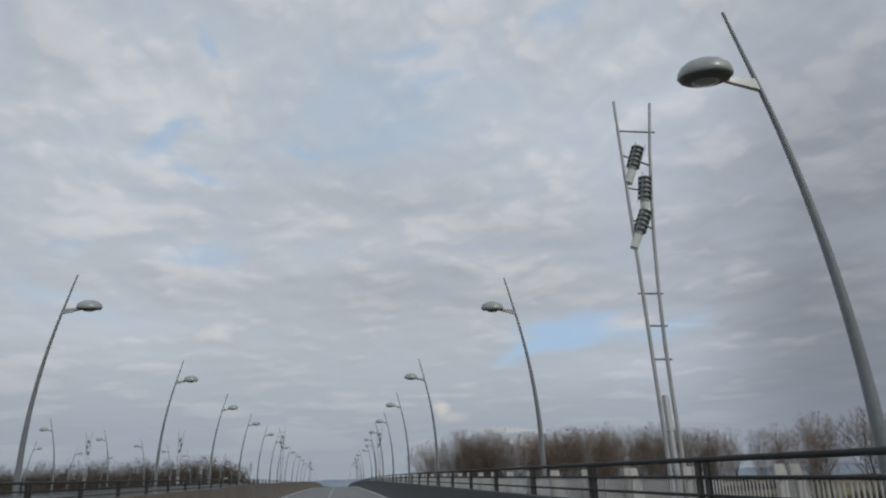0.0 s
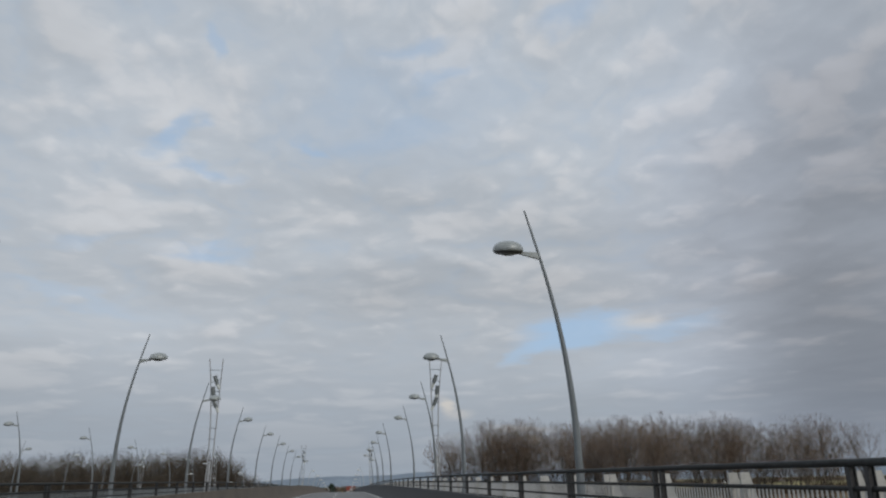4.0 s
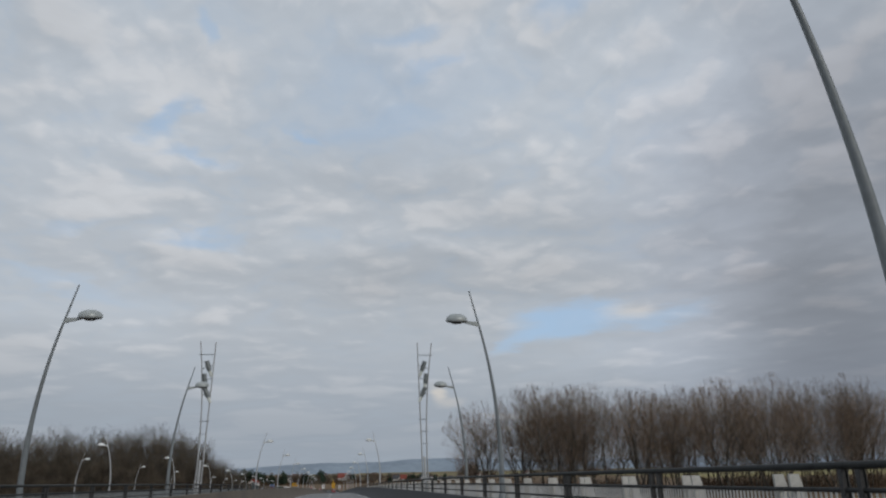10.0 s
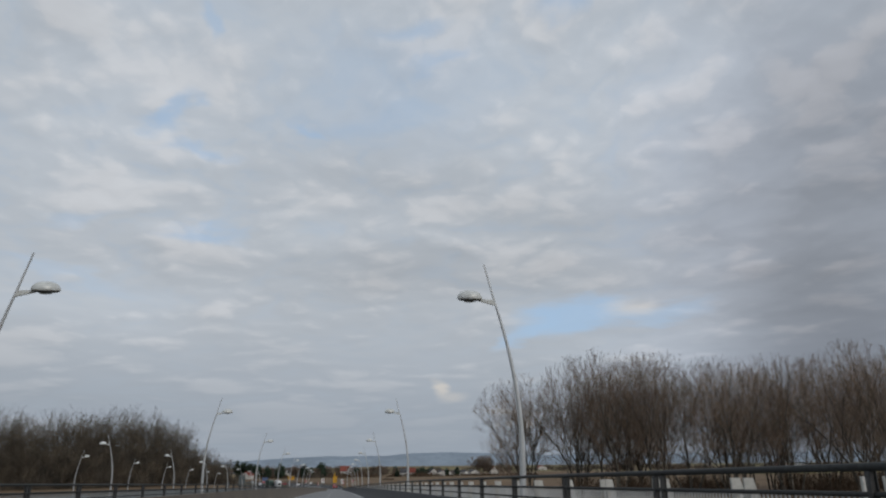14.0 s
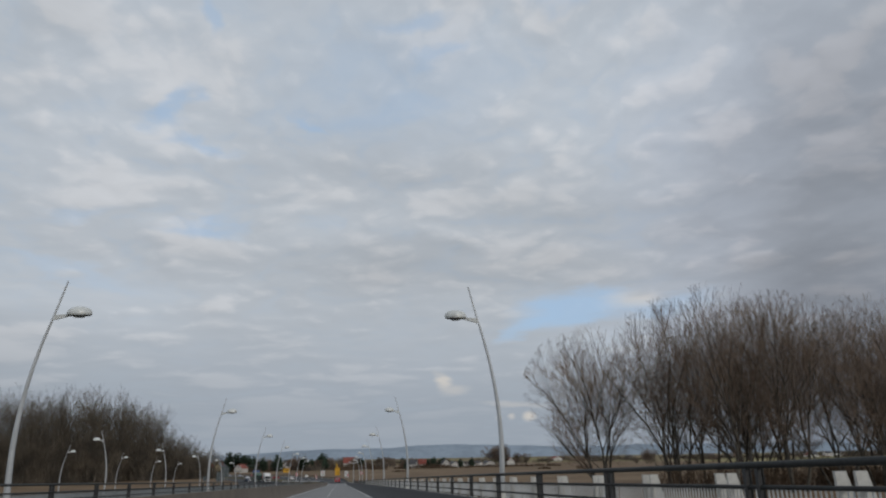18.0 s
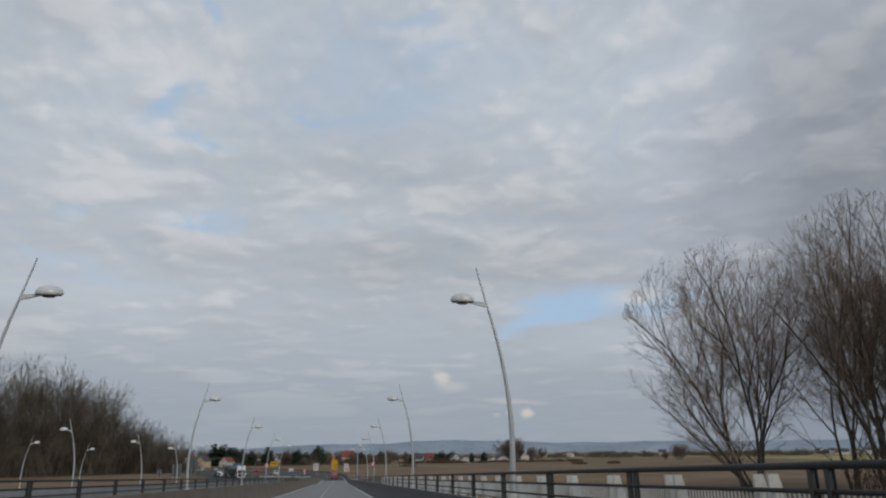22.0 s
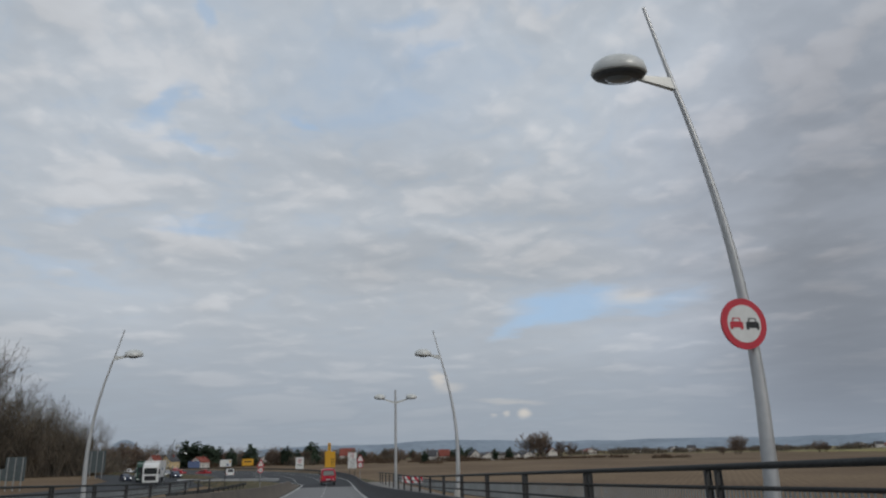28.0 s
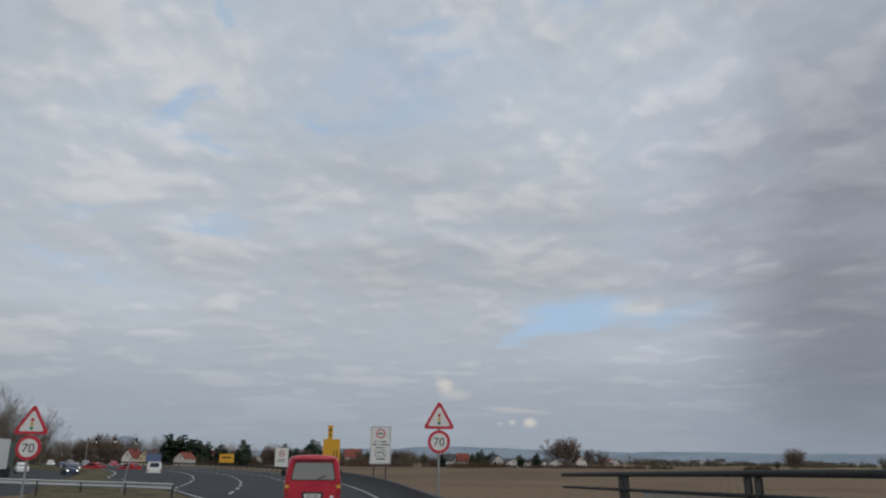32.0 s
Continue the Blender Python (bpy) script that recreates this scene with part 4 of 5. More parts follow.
# ---- village ----
def house(w, d, h, roof, wall_m, roof_m, m, label):
    """Gabled house: walls, overhanging roof, windows with frames, door, chimney."""
    hs = thing("house", label, "house", m, "village houses")
    part("wall", Shape().add([(-w / 2, -d / 2, 0), (w / 2, -d / 2, 0), (w / 2, d / 2, 0), (-w / 2, d / 2, 0), (-w / 2, -d / 2, h), (w / 2, -d / 2, h), (w / 2, d / 2, h), (-w / 2, d / 2, h), (0, -d / 2, h + roof), (0, d / 2, h + roof)],
                             [(0, 1, 5, 8, 4), (2, 3, 7, 9, 6), (1, 2, 6, 5), (3, 0, 4, 7), (3, 2, 1, 0)]), wall_m, hs)
    o, t = 0.5, 0.25
    k = roof / (w / 2)
    r = part("roof", Shape().slab([(-w / 2 - o, h - o * k), (0, h + roof), (w / 2 + o, h - o * k), (w / 2 + o, h - o * k + t), (0, h + roof + t * 1.3), (-w / 2 - o, h - o * k + t)], -d / 2 - o, d / 2 + o), roof_m, hs)
    part("chimney", Shape().box(w * 0.12, w * 0.12 + 0.7, d * 0.1, d * 0.1 + 0.7, h + roof * 0.5, h + roof + 0.9), M_ROOF_RED, r)
    pane = Shape().box(-0.5, 0.5, -0.03, 0.0, -0.6, 0.6).mesh("pane", M_GLASS)
    fr = Shape().box(-0.62, 0.62, -0.06, 0.0, 0.6, 0.72).box(-0.62, 0.62, -0.09, 0.0, -0.74, -0.6).box(-0.62, -0.5, -0.06, 0, -0.6, 0.6).box(0.5, 0.62, -0.06, 0, -0.6, 0.6).box(-0.03, 0.03, -0.05, 0, -0.6, 0.6).mesh("window", M_WHITE)
    spots = [(x, z) for x in (-w * 0.28, w * 0.28) for z in ([1.6, 4.3] if h > 5 else [1.6])] + [(0, h + roof * 0.3)]
    for x, z in spots:
        for sgn in (0, 180):
            wn = part("window", fr, None, hs)
            wn.matrix_basis = pose(x if not sgn else -x, -d / 2 - 0.003, z) if not sgn else pose(-x, d / 2 + 0.003, z, 0, 0, 180)
            part("pane", pane, None, wn)
    for y in (-d * 0.25, d * 0.25):
        for sx in (-1, 1):
            wn = part("window", fr, None, hs)
            wn.matrix_basis = pose(sx * (w / 2 + 0.003), y, 1.7, 0, 0, 90 * sx)
            part("pane", pane, None, wn)
    part("door", Shape().box(-0.5, 0.5, -d / 2 - 0.06, -d / 2 - 0.003, 0, 2.05), M_BLACK, hs)
    return hs


rv = random.Random(77)
HOUSES = [(77.5, 1190, 8, 4.6, 4.2, 1), (87, 1192, 7, 4.6, 4.6, 0), (112, 1196, 10, 3.8, 4.4, 2), (122, 1190, 11, 3.4, 2.6, 2), (130, 1202, 8, 4.4, 3.6, 2), (128, 1230, 16, 3.6, 2.4, 2), (150, 1236, 18, 3.6, 2.2, 2), (172, 1260, 12, 3.4, 2.6, 2), (205, 1290, 9, 4.8, 4.2, 0)]
for x, y, w, h, rf, kind in ((6.4, 1000, 6, 4.0, 3.4, 0), (-32.8, 1000, 5.5, 2.8, 2.0, 2), (-37, 1010, 5, 2.8, 2.2, 1), (-46.9, 1000, 5, 3.4, 2.6, 2), (-75.2, 930, 4.6, 2.8, 2.8, 0), (-67.8, 925, 5.4, 3.2, 2.2, 1), (-57.5, 935, 5.4, 2.6, 2.0, 0)):
    HOUSES.append((*farther(x, y), w * 1.65, h * 1.65, rf * 1.65, kind))
for i in range(34):
    x, y = farther(-300 + 13 * i + rv.uniform(-4, 4) if i < 22 else rv.uniform(-330, 20), rv.uniform(1030, 1110) if i < 22 else rv.uniform(1110, 1200))
    HOUSES.append((x, y, rv.uniform(9, 14), rv.uniform(4, 6.4), rv.uniform(3.6, 5.8), rv.choice((0, 1, 1, 2))))
for i in range(16):
    HOUSES.append((rv.uniform(330, 950), rv.uniform(1500, 1800), rv.uniform(9, 16), rv.uniform(3, 6), rv.uniform(2.5, 4.5), rv.choice((0, 1, 2))))
for i, (x, y, w, h, rf, kind) in enumerate(HOUSES):
    yellow = i in (14, 20, 27, 34)
    house(w, w * rv.uniform(0.9, 1.3), h, rf, M_PLASTER_Y if yellow else M_PLASTER, M_ROOF_RED if kind == 0 else M_ROOF_DARK, pose(x, y, ground_z(x, y) - 0.2, 0, 0, rv.choice((0, 90, 20, -30, 75)) + rv.uniform(-8, 8)),
          ("yellow" if yellow else "white") + " plastered house with a " + ("red tiled" if kind == 0 else "dark") + " gabled roof")


def fir_mesh(seed, height, wide):
    """Dense evergreen: uneven leader shoots, each wrapped in short drooping needle sprays, with a ragged rounded outline."""
    rng = random.Random(seed)
    sh = Shape()
    tops = [(0.0, 0.0, height)] + [(wide * 0.55 * math.cos(a), wide * 0.55 * math.sin(a), height * rng.uniform(0.6, 0.88)) for a in (rng.uniform(0, 6.28) for _ in range(4))]
    for tx, ty, th in tops:
        n = 22
        for i in range(n):
            u = (i + rng.random()) / n
            z = th * (0.08 + 0.92 * u)
            r = wide * (0.75 if tx or ty else 1.0) * min(1.0, 0.5 + 1.8 * u) * (1 - u) ** 0.36 * rng.uniform(0.6, 1.1) + 0.2
            for j in range(9):
                a = rng.uniform(0, 6.283)
                rr = r * rng.uniform(0.45, 1.1)
                c, s = math.cos(a), math.sin(a)
                w = 0.24 * rr + 0.2
                dz = rng.uniform(-0.4, 0.3) * rr
                x0, y0 = tx * (0.4 + 0.6 * u), ty * (0.4 + 0.6 * u)
                sh.add([(x0, y0, z), (x0 + c * rr * 0.6 - s * w, y0 + s * rr * 0.6 + c * w, z + dz * 0.4), (x0 + c * rr, y0 + s * rr, z + dz), (x0 + c * rr * 0.6 + s * w, y0 + s * rr * 0.6 - c * w, z + dz * 0.4), (x0 + c * rr * 0.55, y0 + s * rr * 0.55, z + dz * 0.3 + 0.4 * w)],
                       [(0, 1, 4), (1, 2, 4), (2, 3, 4), (3, 0, 4), (0, 3, 2, 1)])
    return sh.mesh("crown", M_FIR)


FIR_TRUNK = Shape().tube([(0, 0, -0.2), (0, 0, 4), (0, 0, 11)], [0.28, 0.22, 0.08], 7).mesh("trunk", M_BARK)
FIRS = [fir_mesh(3 + i, 10.5 + i, 4.8 + 0.5 * i) for i in range(3)]
SMALL = [bare_tree_meshes(91 + i, 13, 0.72, 3, False, depth=4, twigs=5, fat=1.2, upright=0.02, dome=0.4) for i in range(2)]
NEAR_FIRS = [(-66, 945, 1.25), (-63, 949, 1.05), (-60, 943, 1.0), (-57, 950, 1.05), (-54.5, 946, 0.9), (-52, 951, 0.8), (-46, 945, 0.85), (-38, 946, 0.95), (-21.5, 945, 0.75), (-17.2, 950, 0.75), (-11, 948, 1.0), (-9, 953, 0.85), (13, 985, 0.6)]
FIR_PLACES = [(*farther(x, y), s * 1.5) for x, y, s in NEAR_FIRS + [(rv.uniform(-320, 60), rv.uniform(1030, 1110), rv.uniform(0.45, 0.7)) for _ in range(14)]]
FIR_PLACES += [(66, 1150, 0.8), (92, 1180, 0.8), (98.8, 1182, 0.95), (127, 1184, 0.85), (140, 1186, 0.9), (112, 1205, 0.9), (106, 1200, 0.8)]
for k, (x, y, s) in enumerate(FIR_PLACES):
    t = thing("fir_tree", "dark green conifer beside the village houses", "tree", pose(x, y, ground_z(x, y) - 0.1, 0, 0, rv.uniform(0, 360)), "village conifers")
    t.scale = (s, s, s)
    part("trunk", FIR_TRUNK, None, t)
    part("crown", FIRS[k % 3], None, t)
FAR_CROWN = [bare_tree_meshes(95 + i, 22, 0.62, 5, False, depth=5, twigs=6, fat=4.0, upright=0.02, dome=0.35) for i in range(2)]
for i, (x, y, s) in enumerate(((182, 1285, 1.15), (197, 1287, 1.2), (189, 1280, 1.15), (214, 1290, 0.75), (226, 1292, 0.7), (335, 1184, 0.75), (341, 1188, 0.8), (324, 1186, 0.35), (415, 1188, 0.52), (422, 1190, 0.45), *((*farther(x, y), h * 1.65 / 22) for x, y, h in ((-107, 960, 10), (-103.6, 964, 11), (-100, 958, 11), (-96.8, 962, 13), (-94, 966, 13), (-91.5, 960, 11), (-88.9, 958, 10), (-85, 965, 9), (-26.6, 948, 9.3), (-29, 953, 8), (-12.9, 945, 7.4), (-15, 960, 7), (31, 1075, 7), (36, 1080, 8), (41, 1078, 7.5), (20, 1050, 5.5))))):
    tree_from(FAR_CROWN[i % 2], "broad rounded bare tree out in the fields", "field trees", pose(x, y, ground_z(x, y) - 0.2, 0, 0, 70 * i), s)
GARDENS = [(*farther(rv.uniform(-300, -20), rv.uniform(950, 1010)), rv.uniform(1.1, 1.8)) for _ in range(46)] + [(*farther(rv.uniform(-20, 70), rv.uniform(985, 1020)), rv.uniform(0.65, 1.1)) for _ in range(18)]
GARDENS += [(rv.uniform(60, 240), rv.uniform(1200, 1290), rv.uniform(0.6, 1.0)) for _ in range(22)] + [(rv.uniform(240, 900), rv.uniform(1350, 1700), rv.uniform(0.5, 0.9)) for _ in range(30)]
for x, y, s in GARDENS:
    tree_from(rv.choice(SMALL), "small bare brown tree near the village", "village trees", pose(x, y, ground_z(x, y) - 0.2, 0, 0, rv.uniform(0, 360)), s)
scrub("hedges", "low brown hedges and garden shrubs", [(*farther(rv.uniform(-330, 75), rv.uniform(930, 1000)), rv.uniform(8, 15), rv.uniform(3.5, 8)) for _ in range(110)] + [(rv.uniform(60, 260), rv.uniform(1160, 1185), rv.uniform(4, 8), rv.uniform(2, 3.6)) for _ in range(26)] + [(140, 900, 5, 2.2), (40, 905, 5, 1.6), (205, 1015, 5, 3.2)], M_BUSH, 9, 1.6, 2.2)

for i in range(30):
    x, y = farther(-84 + 5.2 * i + rv.uniform(-2, 2), rv.uniform(985, 1060))
    tree_from(FAR_CROWN[i % 2], "bare grey-brown tree between the village houses", "village trees", pose(x, y, ground_z(x, y) - 0.2, 0, 0, rv.uniform(0, 360)), rv.uniform(0.42, 0.68) * (1.0 if x < 60 else 0.85))

# belts of trees and gardens along the edge of the plain
belt = random.Random(41)
scrub("far_woods", "distant dark belts of trees and gardens across the plain",
      [(belt.uniform(-420, 60), belt.uniform(1150, 1400), belt.uniform(6, 14), belt.uniform(5, 9)) for _ in range(46)]
      + [(belt.uniform(60, 1250), belt.uniform(1420, 1900), belt.uniform(10, 22), belt.uniform(5, 11)) for _ in range(90)], M_TWIG_DARK, 12, 1.3, 4.5)

for i in range(26):
    plant(DARK[i % 3], *farther(rv.uniform(-210, -70), rv.uniform(925, 1000)), rv.uniform(0.36, 0.60), "dark bare tree among the village gardens", "village trees", rv.uniform(0, 360))


# ---- signs ----
def plate(outline, thick, y=0.0):
    return Shape().slab(outline, y, y + thick)


def letters(text, size, material, parent, x, z, y, name="lettering"):
    cu = bpy.data.curves.new("text", "FONT")
    cu.body, cu.size, cu.align_x, cu.align_y, cu.extrude = text, size, "CENTER", "CENTER", 0.002
    tmp = bpy.data.objects.new("text", cu)
    me = bpy.data.meshes.new_from_object(tmp)
    bpy.data.objects.remove(tmp)
    me.materials.append(material)
    ob = part(name, me, None, parent)
    ob.matrix_basis = pose(x, y, z, 90, 0, 0)
    return ob


def tri(r, cz):
    """Rounded triangle outline, point up."""
    pts = []
    for k in range(3):
        a = math.pi / 2 + k * 2 * math.pi / 3
        for q in (-0.9, -0.45, 0, 0.45, 0.9):
            pts.append((r * 0.86 * math.cos(a) + r * 0.14 * math.cos(a + q), cz + r * 0.86 * math.sin(a) + r * 0.14 * math.sin(a + q)))
    return pts


def ring_sign(parent, cz, r, name="round_plate"):
    p = part(name, plate([(x, z + cz) for x, z in disc(r)], 0.03), M_SIGN_RED, parent, "red-rimmed round sign plate")
    part("face", plate([(x, z + cz) for x, z in disc(r * 0.74)], 0.004, -0.004), M_SIGN_WHITE, p)
    return p


def speed_sign(m):
    s = thing("road_sign", "warning triangle with traffic light above a round red-rimmed 70 sign", "road sign", m, "road signs before the junction")
    part("post", Shape().tube([(0, 0.06, -0.3), (0, 0.06, 3.0)], 0.035, 10), M_SIGN_BACK, s, "", True)
    rs = ring_sign(s, 2.0, 0.35)
    letters("70", 0.36, M_SIGN_BLACK, rs, 0, 1.985, -0.007)
    t = part("triangle_plate", plate(tri(0.52, 2.68), 0.03), M_SIGN_RED, s, "red-rimmed warning triangle")
    part("face", plate(tri(0.37, 2.68), 0.004, -0.004), M_SIGN_WHITE, t)
    for z, mm in ((2.80, M_SIGN_RED), (2.68, M_SIGN_AMBER), (2.56, M_SIGN_GREEN)):
        part("signal_dot", plate([(x, q + z) for x, q in disc(0.05, 16)], 0.004, -0.008), mm, t)
    return s


sp = speed_sign(pose(3.09, 685.2, -12.02, 0, 0, 0))
copy_thing(sp, pose(-8.94, 685.4, -12.34, 0, 0, 0))

# no-overtaking signs on the lamp poles
def car_pictogram(parent, x, z, mm):
    part("pictogram", plate([(x - 0.11, z - 0.06), (x + 0.11, z - 0.06), (x + 0.11, z + 0.015), (x + 0.075, z + 0.03), (x + 0.06, z + 0.085), (x - 0.06, z + 0.085), (x - 0.075, z + 0.03), (x - 0.11, z + 0.015)], 0.004, -0.009), mm, parent)
    part("pictogram_window", plate([(x - 0.052, z + 0.03), (x + 0.052, z + 0.03), (x + 0.042, z + 0.07), (x - 0.042, z + 0.07)], 0.003, -0.0125), M_SIGN_WHITE, parent)
    part("pictogram_base", Shape().box(x - 0.10, x - 0.065, -0.009, -0.005, z - 0.09, z - 0.055).box(x + 0.065, x + 0.10, -0.009, -0.005, z - 0.09, z - 0.055), mm, parent)


zs = road_z(601.34)
no_pass = thing("road_sign", "round red-rimmed sign with two car symbols on a pole", "road sign", pose(5.95, 601.17, zs + 3.30, 0, 0, 6))
rs = ring_sign(no_pass, 0.0, 0.38)
car_pictogram(rs, -0.135, 0.0, M_SIGN_RED)
car_pictogram(rs, 0.135, 0.0, M_SIGN_BLACK)
part("clamp", Shape().box(-0.15, 0.15, 0.03, 0.07, -0.2, -0.15).box(-0.15, 0.15, 0.03, 0.07, 0.15, 0.2), M_SIGN_BACK, no_pass)
copy_thing(no_pass, pose(-11.55, 601.17, zs + 3.30, 0, 0, 0))


def bars(parent, rows, material, y=-0.008):
    for x0, x1, z0, z1 in rows:
        part("lettering_bar", Shape().box(x0, x1, y, y + 0.004, z0, z1), material, parent)


info = thing("information_sign", "tall white sign with lorry ban, text and arrow on posts", "road sign", pose(2.74, 712.6, road_z(712.6)))
iz = -8.43 - road_z(712.6)
pl = part("panel", Shape().box(-0.7, 0.7, 0, 0.04, iz - 2.45, iz), M_SIGN_WHITE, info, "white sign panel")
part("border", Shape().box(-0.66, 0.66, -0.003, 0, iz - 0.06, iz - 0.04).box(-0.66, 0.66, -0.003, 0, iz - 2.41, iz - 2.39).box(-0.66, -0.64, -0.003, 0, iz - 2.39, iz - 0.06).box(0.64, 0.66, -0.003, 0, iz - 2.39, iz - 0.06), M_SIGN_BLACK, pl)
rg = part("round_emblem", plate([(x, z + iz - 0.48) for x, z in disc(0.31)], 0.004, -0.004), M_SIGN_RED, pl)
part("face", plate([(x, z + iz - 0.48) for x, z in disc(0.235)], 0.003, -0.007), M_SIGN_WHITE, rg)
part("pictogram", Shape().box(-0.16, 0.05, -0.011, -0.007, iz - 0.53, iz - 0.42).box(0.06, 0.15, -0.011, -0.007, iz - 0.53, iz - 0.45), M_SIGN_BLACK, rg)
bars(pl, [(-0.42, -0.28, iz - 1.03, iz - 0.965), (-0.16, -0.1, iz - 1.03, iz - 0.965), (0.0, 0.42, iz - 1.03, iz - 0.965), (-0.55, -0.25, iz - 1.23, iz - 1.165), (-0.14, -0.08, iz - 1.23, iz - 1.165), (0.0, 0.55, iz - 1.23, iz - 1.165), (-0.3, 0.1, iz - 1.43, iz - 1.365), (0.18, 0.32, iz - 1.43, iz - 1.365), (-0.25, 0.3, iz - 2.16, iz - 2.08)], M_SIGN_BLACK)
part("arrow_box", Shape().box(-0.36, 0.36, -0.006, -0.002, iz - 1.96, iz - 1.56), M_SIGN_BLACK, pl)
part("arrow_field", Shape().box(-0.33, 0.33, -0.009, -0.006, iz - 1.93, iz - 1.59), M_SIGN_WHITE, pl)
part("arrow", Shape().box(-0.12, 0.22, -0.013, -0.009, iz - 1.74, iz - 1.69).box(0.17, 0.22, -0.013, -0.009, iz - 1.88, iz - 1.74).slab([(-0.24, iz - 1.715), (-0.1, iz - 1.64), (-0.1, iz - 1.79)], -0.013, -0.009), M_SIGN_BLACK, pl)
for x in (-0.4, 0.4):
    part("post", Shape().tube([(x, 0.08, -0.3), (x, 0.08, iz - 0.2)], 0.04, 10), M_POST, info, "", True)

small = thing("information_sign", "white sign with round lorry ban in front of the field", "road sign", pose(-8.4, 775.1, PLAIN))
sz = -9.12 - PLAIN
pl = part("panel", Shape().box(-0.95, 0.95, 0, 0.04, sz - 2.7, sz), M_SIGN_WHITE, small, "white sign panel")
rg = part("round_emblem", plate([(x, z + sz - 0.8) for x, z in disc(0.46)], 0.004, -0.004), M_SIGN_RED, pl)
part("face", plate([(x, z + sz - 0.8) for x, z in disc(0.34)], 0.003, -0.007), M_SIGN_WHITE, rg)
part("pictogram", Shape().box(-0.22, 0.2, -0.011, -0.007, sz - 0.88, sz - 0.72), M_SIGN_BLACK, rg)
bars(pl, [(-0.5, 0.5, sz - 1.7, sz - 1.6), (-0.6, 0.6, sz - 1.95, sz - 1.85)], M_SIGN_BLACK)
for x in (-0.5, 0.5):
    part("post", Shape().tube([(x, 0.08, -0.3), (x, 0.08, sz - 0.2)], 0.045, 8), M_POST, small, "", True)

detour = thing("direction_sign", "orange-yellow direction sign with lane arrows and narrow upper board", "road sign", pose(-1.2, 770, PLAIN))
pl = part("panel", Shape().box(-1.15, 1.25, 0, 0.05, 1.6, 5.2), M_SIGN_YELLOW, detour, "orange-yellow sign panel")
part("lane_arrow", Shape().box(0.35, 0.48, -0.006, 0, 2.0, 3.7), M_SIGN_BLACK, pl)
part("lane_arrow", Shape().box(0.78, 0.91, -0.006, 0, 2.0, 3.7), M_SIGN_BLACK, pl)
up = part("upper_board", Shape().box(-0.55, 0.15, 0.02, 0.06, 5.2, 7.1), M_SIGN_YELLOW, detour, "narrow yellow board")
part("pictogram", Shape().box(-0.42, 0.02, 0.012, 0.02, 6.35, 6.65).box(-0.27, -0.14, 0.012, 0.02, 5.45, 6.1), M_SIGN_BLACK, up)
for x in (-0.7, 0.75):
    part("post", Shape().tube([(x, 0.12, -0.3), (x, 0.12, 5.0)], 0.06, 8), M_POST, detour, "", True)
part("post", Shape().tube([(-0.2, 0.12, -0.3), (-0.2, 0.12, 7.0)], 0.06, 8), M_POST, detour, "", True)

board = thing("billboard", "small white picture board on a post beside the road", "billboard", pose(-12.2, 679, road_z(679)))
pl = part("panel", Shape().box(-0.62, 0.62, 0, 0.06, 2.55, 3.3), M_SIGN_WHITE, board, "white board")
part("picture", Shape().box(0.1, 0.35, -0.004, 0, 2.65, 2.85), M_BLUE, pl)
part("picture", Shape().box(0.4, 0.55, -0.004, 0, 2.95, 3.2), M_SIGN_AMBER, pl)
part("post", Shape().tube([(0, 0.1, -0.3), (0, 0.1, 3.2)], 0.05, 8), M_POST, board, "", True)

orange = thing("billboard", "orange advertising board in the field", "billboard", pose(-35, 905, PLAIN, 0, 0, 5))
pl = part("panel", Shape().box(-2.2, 2.2, 0, 0.1, 1.0, 3.6), M_SIGN_YELLOW, orange, "orange board")
bars(pl, [(-1.4, 1.4, 2.3, 2.8)], M_SIGN_BLACK)
for x in (-1.6, 1.6):
    part("post", Shape().box(x - 0.08, x + 0.08, 0.1, 0.26, -0.3, 3.4), M_POST, orange)
blue_b = thing("billboard", "blue advertising board beside the junction", "billboard", pose(-53, 888, PLAIN, 0, 0, 15))
part("panel", Shape().box(-2.1, 2.1, 0, 0.1, 0.8, 3.2), M_BLUE, blue_b, "blue board")
for x in (-1.6, 1.6):
    part("post", Shape().box(x - 0.08, x + 0.08, 0.1, 0.26, -0.3, 3.1), M_POST, blue_b)

# backs of the direction signs that face the opposite traffic
def sign_back(x, y, w, z0, z1, ground_z):
    sb = thing("direction_sign", "large dark direction sign seen from behind on posts", "road sign", pose(x, y, ground_z, 0, 0, 4), "sign backs beside the opposite road")
    a, b = z0 - ground_z, z1 - ground_z
    pl = part("panel", Shape().box(-w / 2, w / 2, 0.0, 0.05, a, b), M_SIGN_DARK, sb, "dark grey-green panel back")
    for k in range(4):
        z = a + (b - a) * (k + 0.5) / 4
        part("cross_rib", Shape().box(-w / 2 + 0.05, w / 2 - 0.05, -0.06, 0.0, z - 0.04, z + 0.04), M_SIGN_DARK, pl)
    for q in ((-0.33, 0.33) if w < 2 else (-0.36, 0.0, 0.36)):
        part("post", Shape().box(q * w - 0.07, q * w + 0.07, -0.22, -0.06, -0.3, b - 0.1), M_SIGN_BACK, sb, "grey steel post")


sign_back(-49.4, 717.6, 2.9, -11.6, -8.0, PLAIN)
sign_back(-57.4, 785.0, 3.8, -11.6, -6.55, PLAIN)
sign_back(-58.9, 737.2, 1.5, -11.9, -9.9, PLAIN)

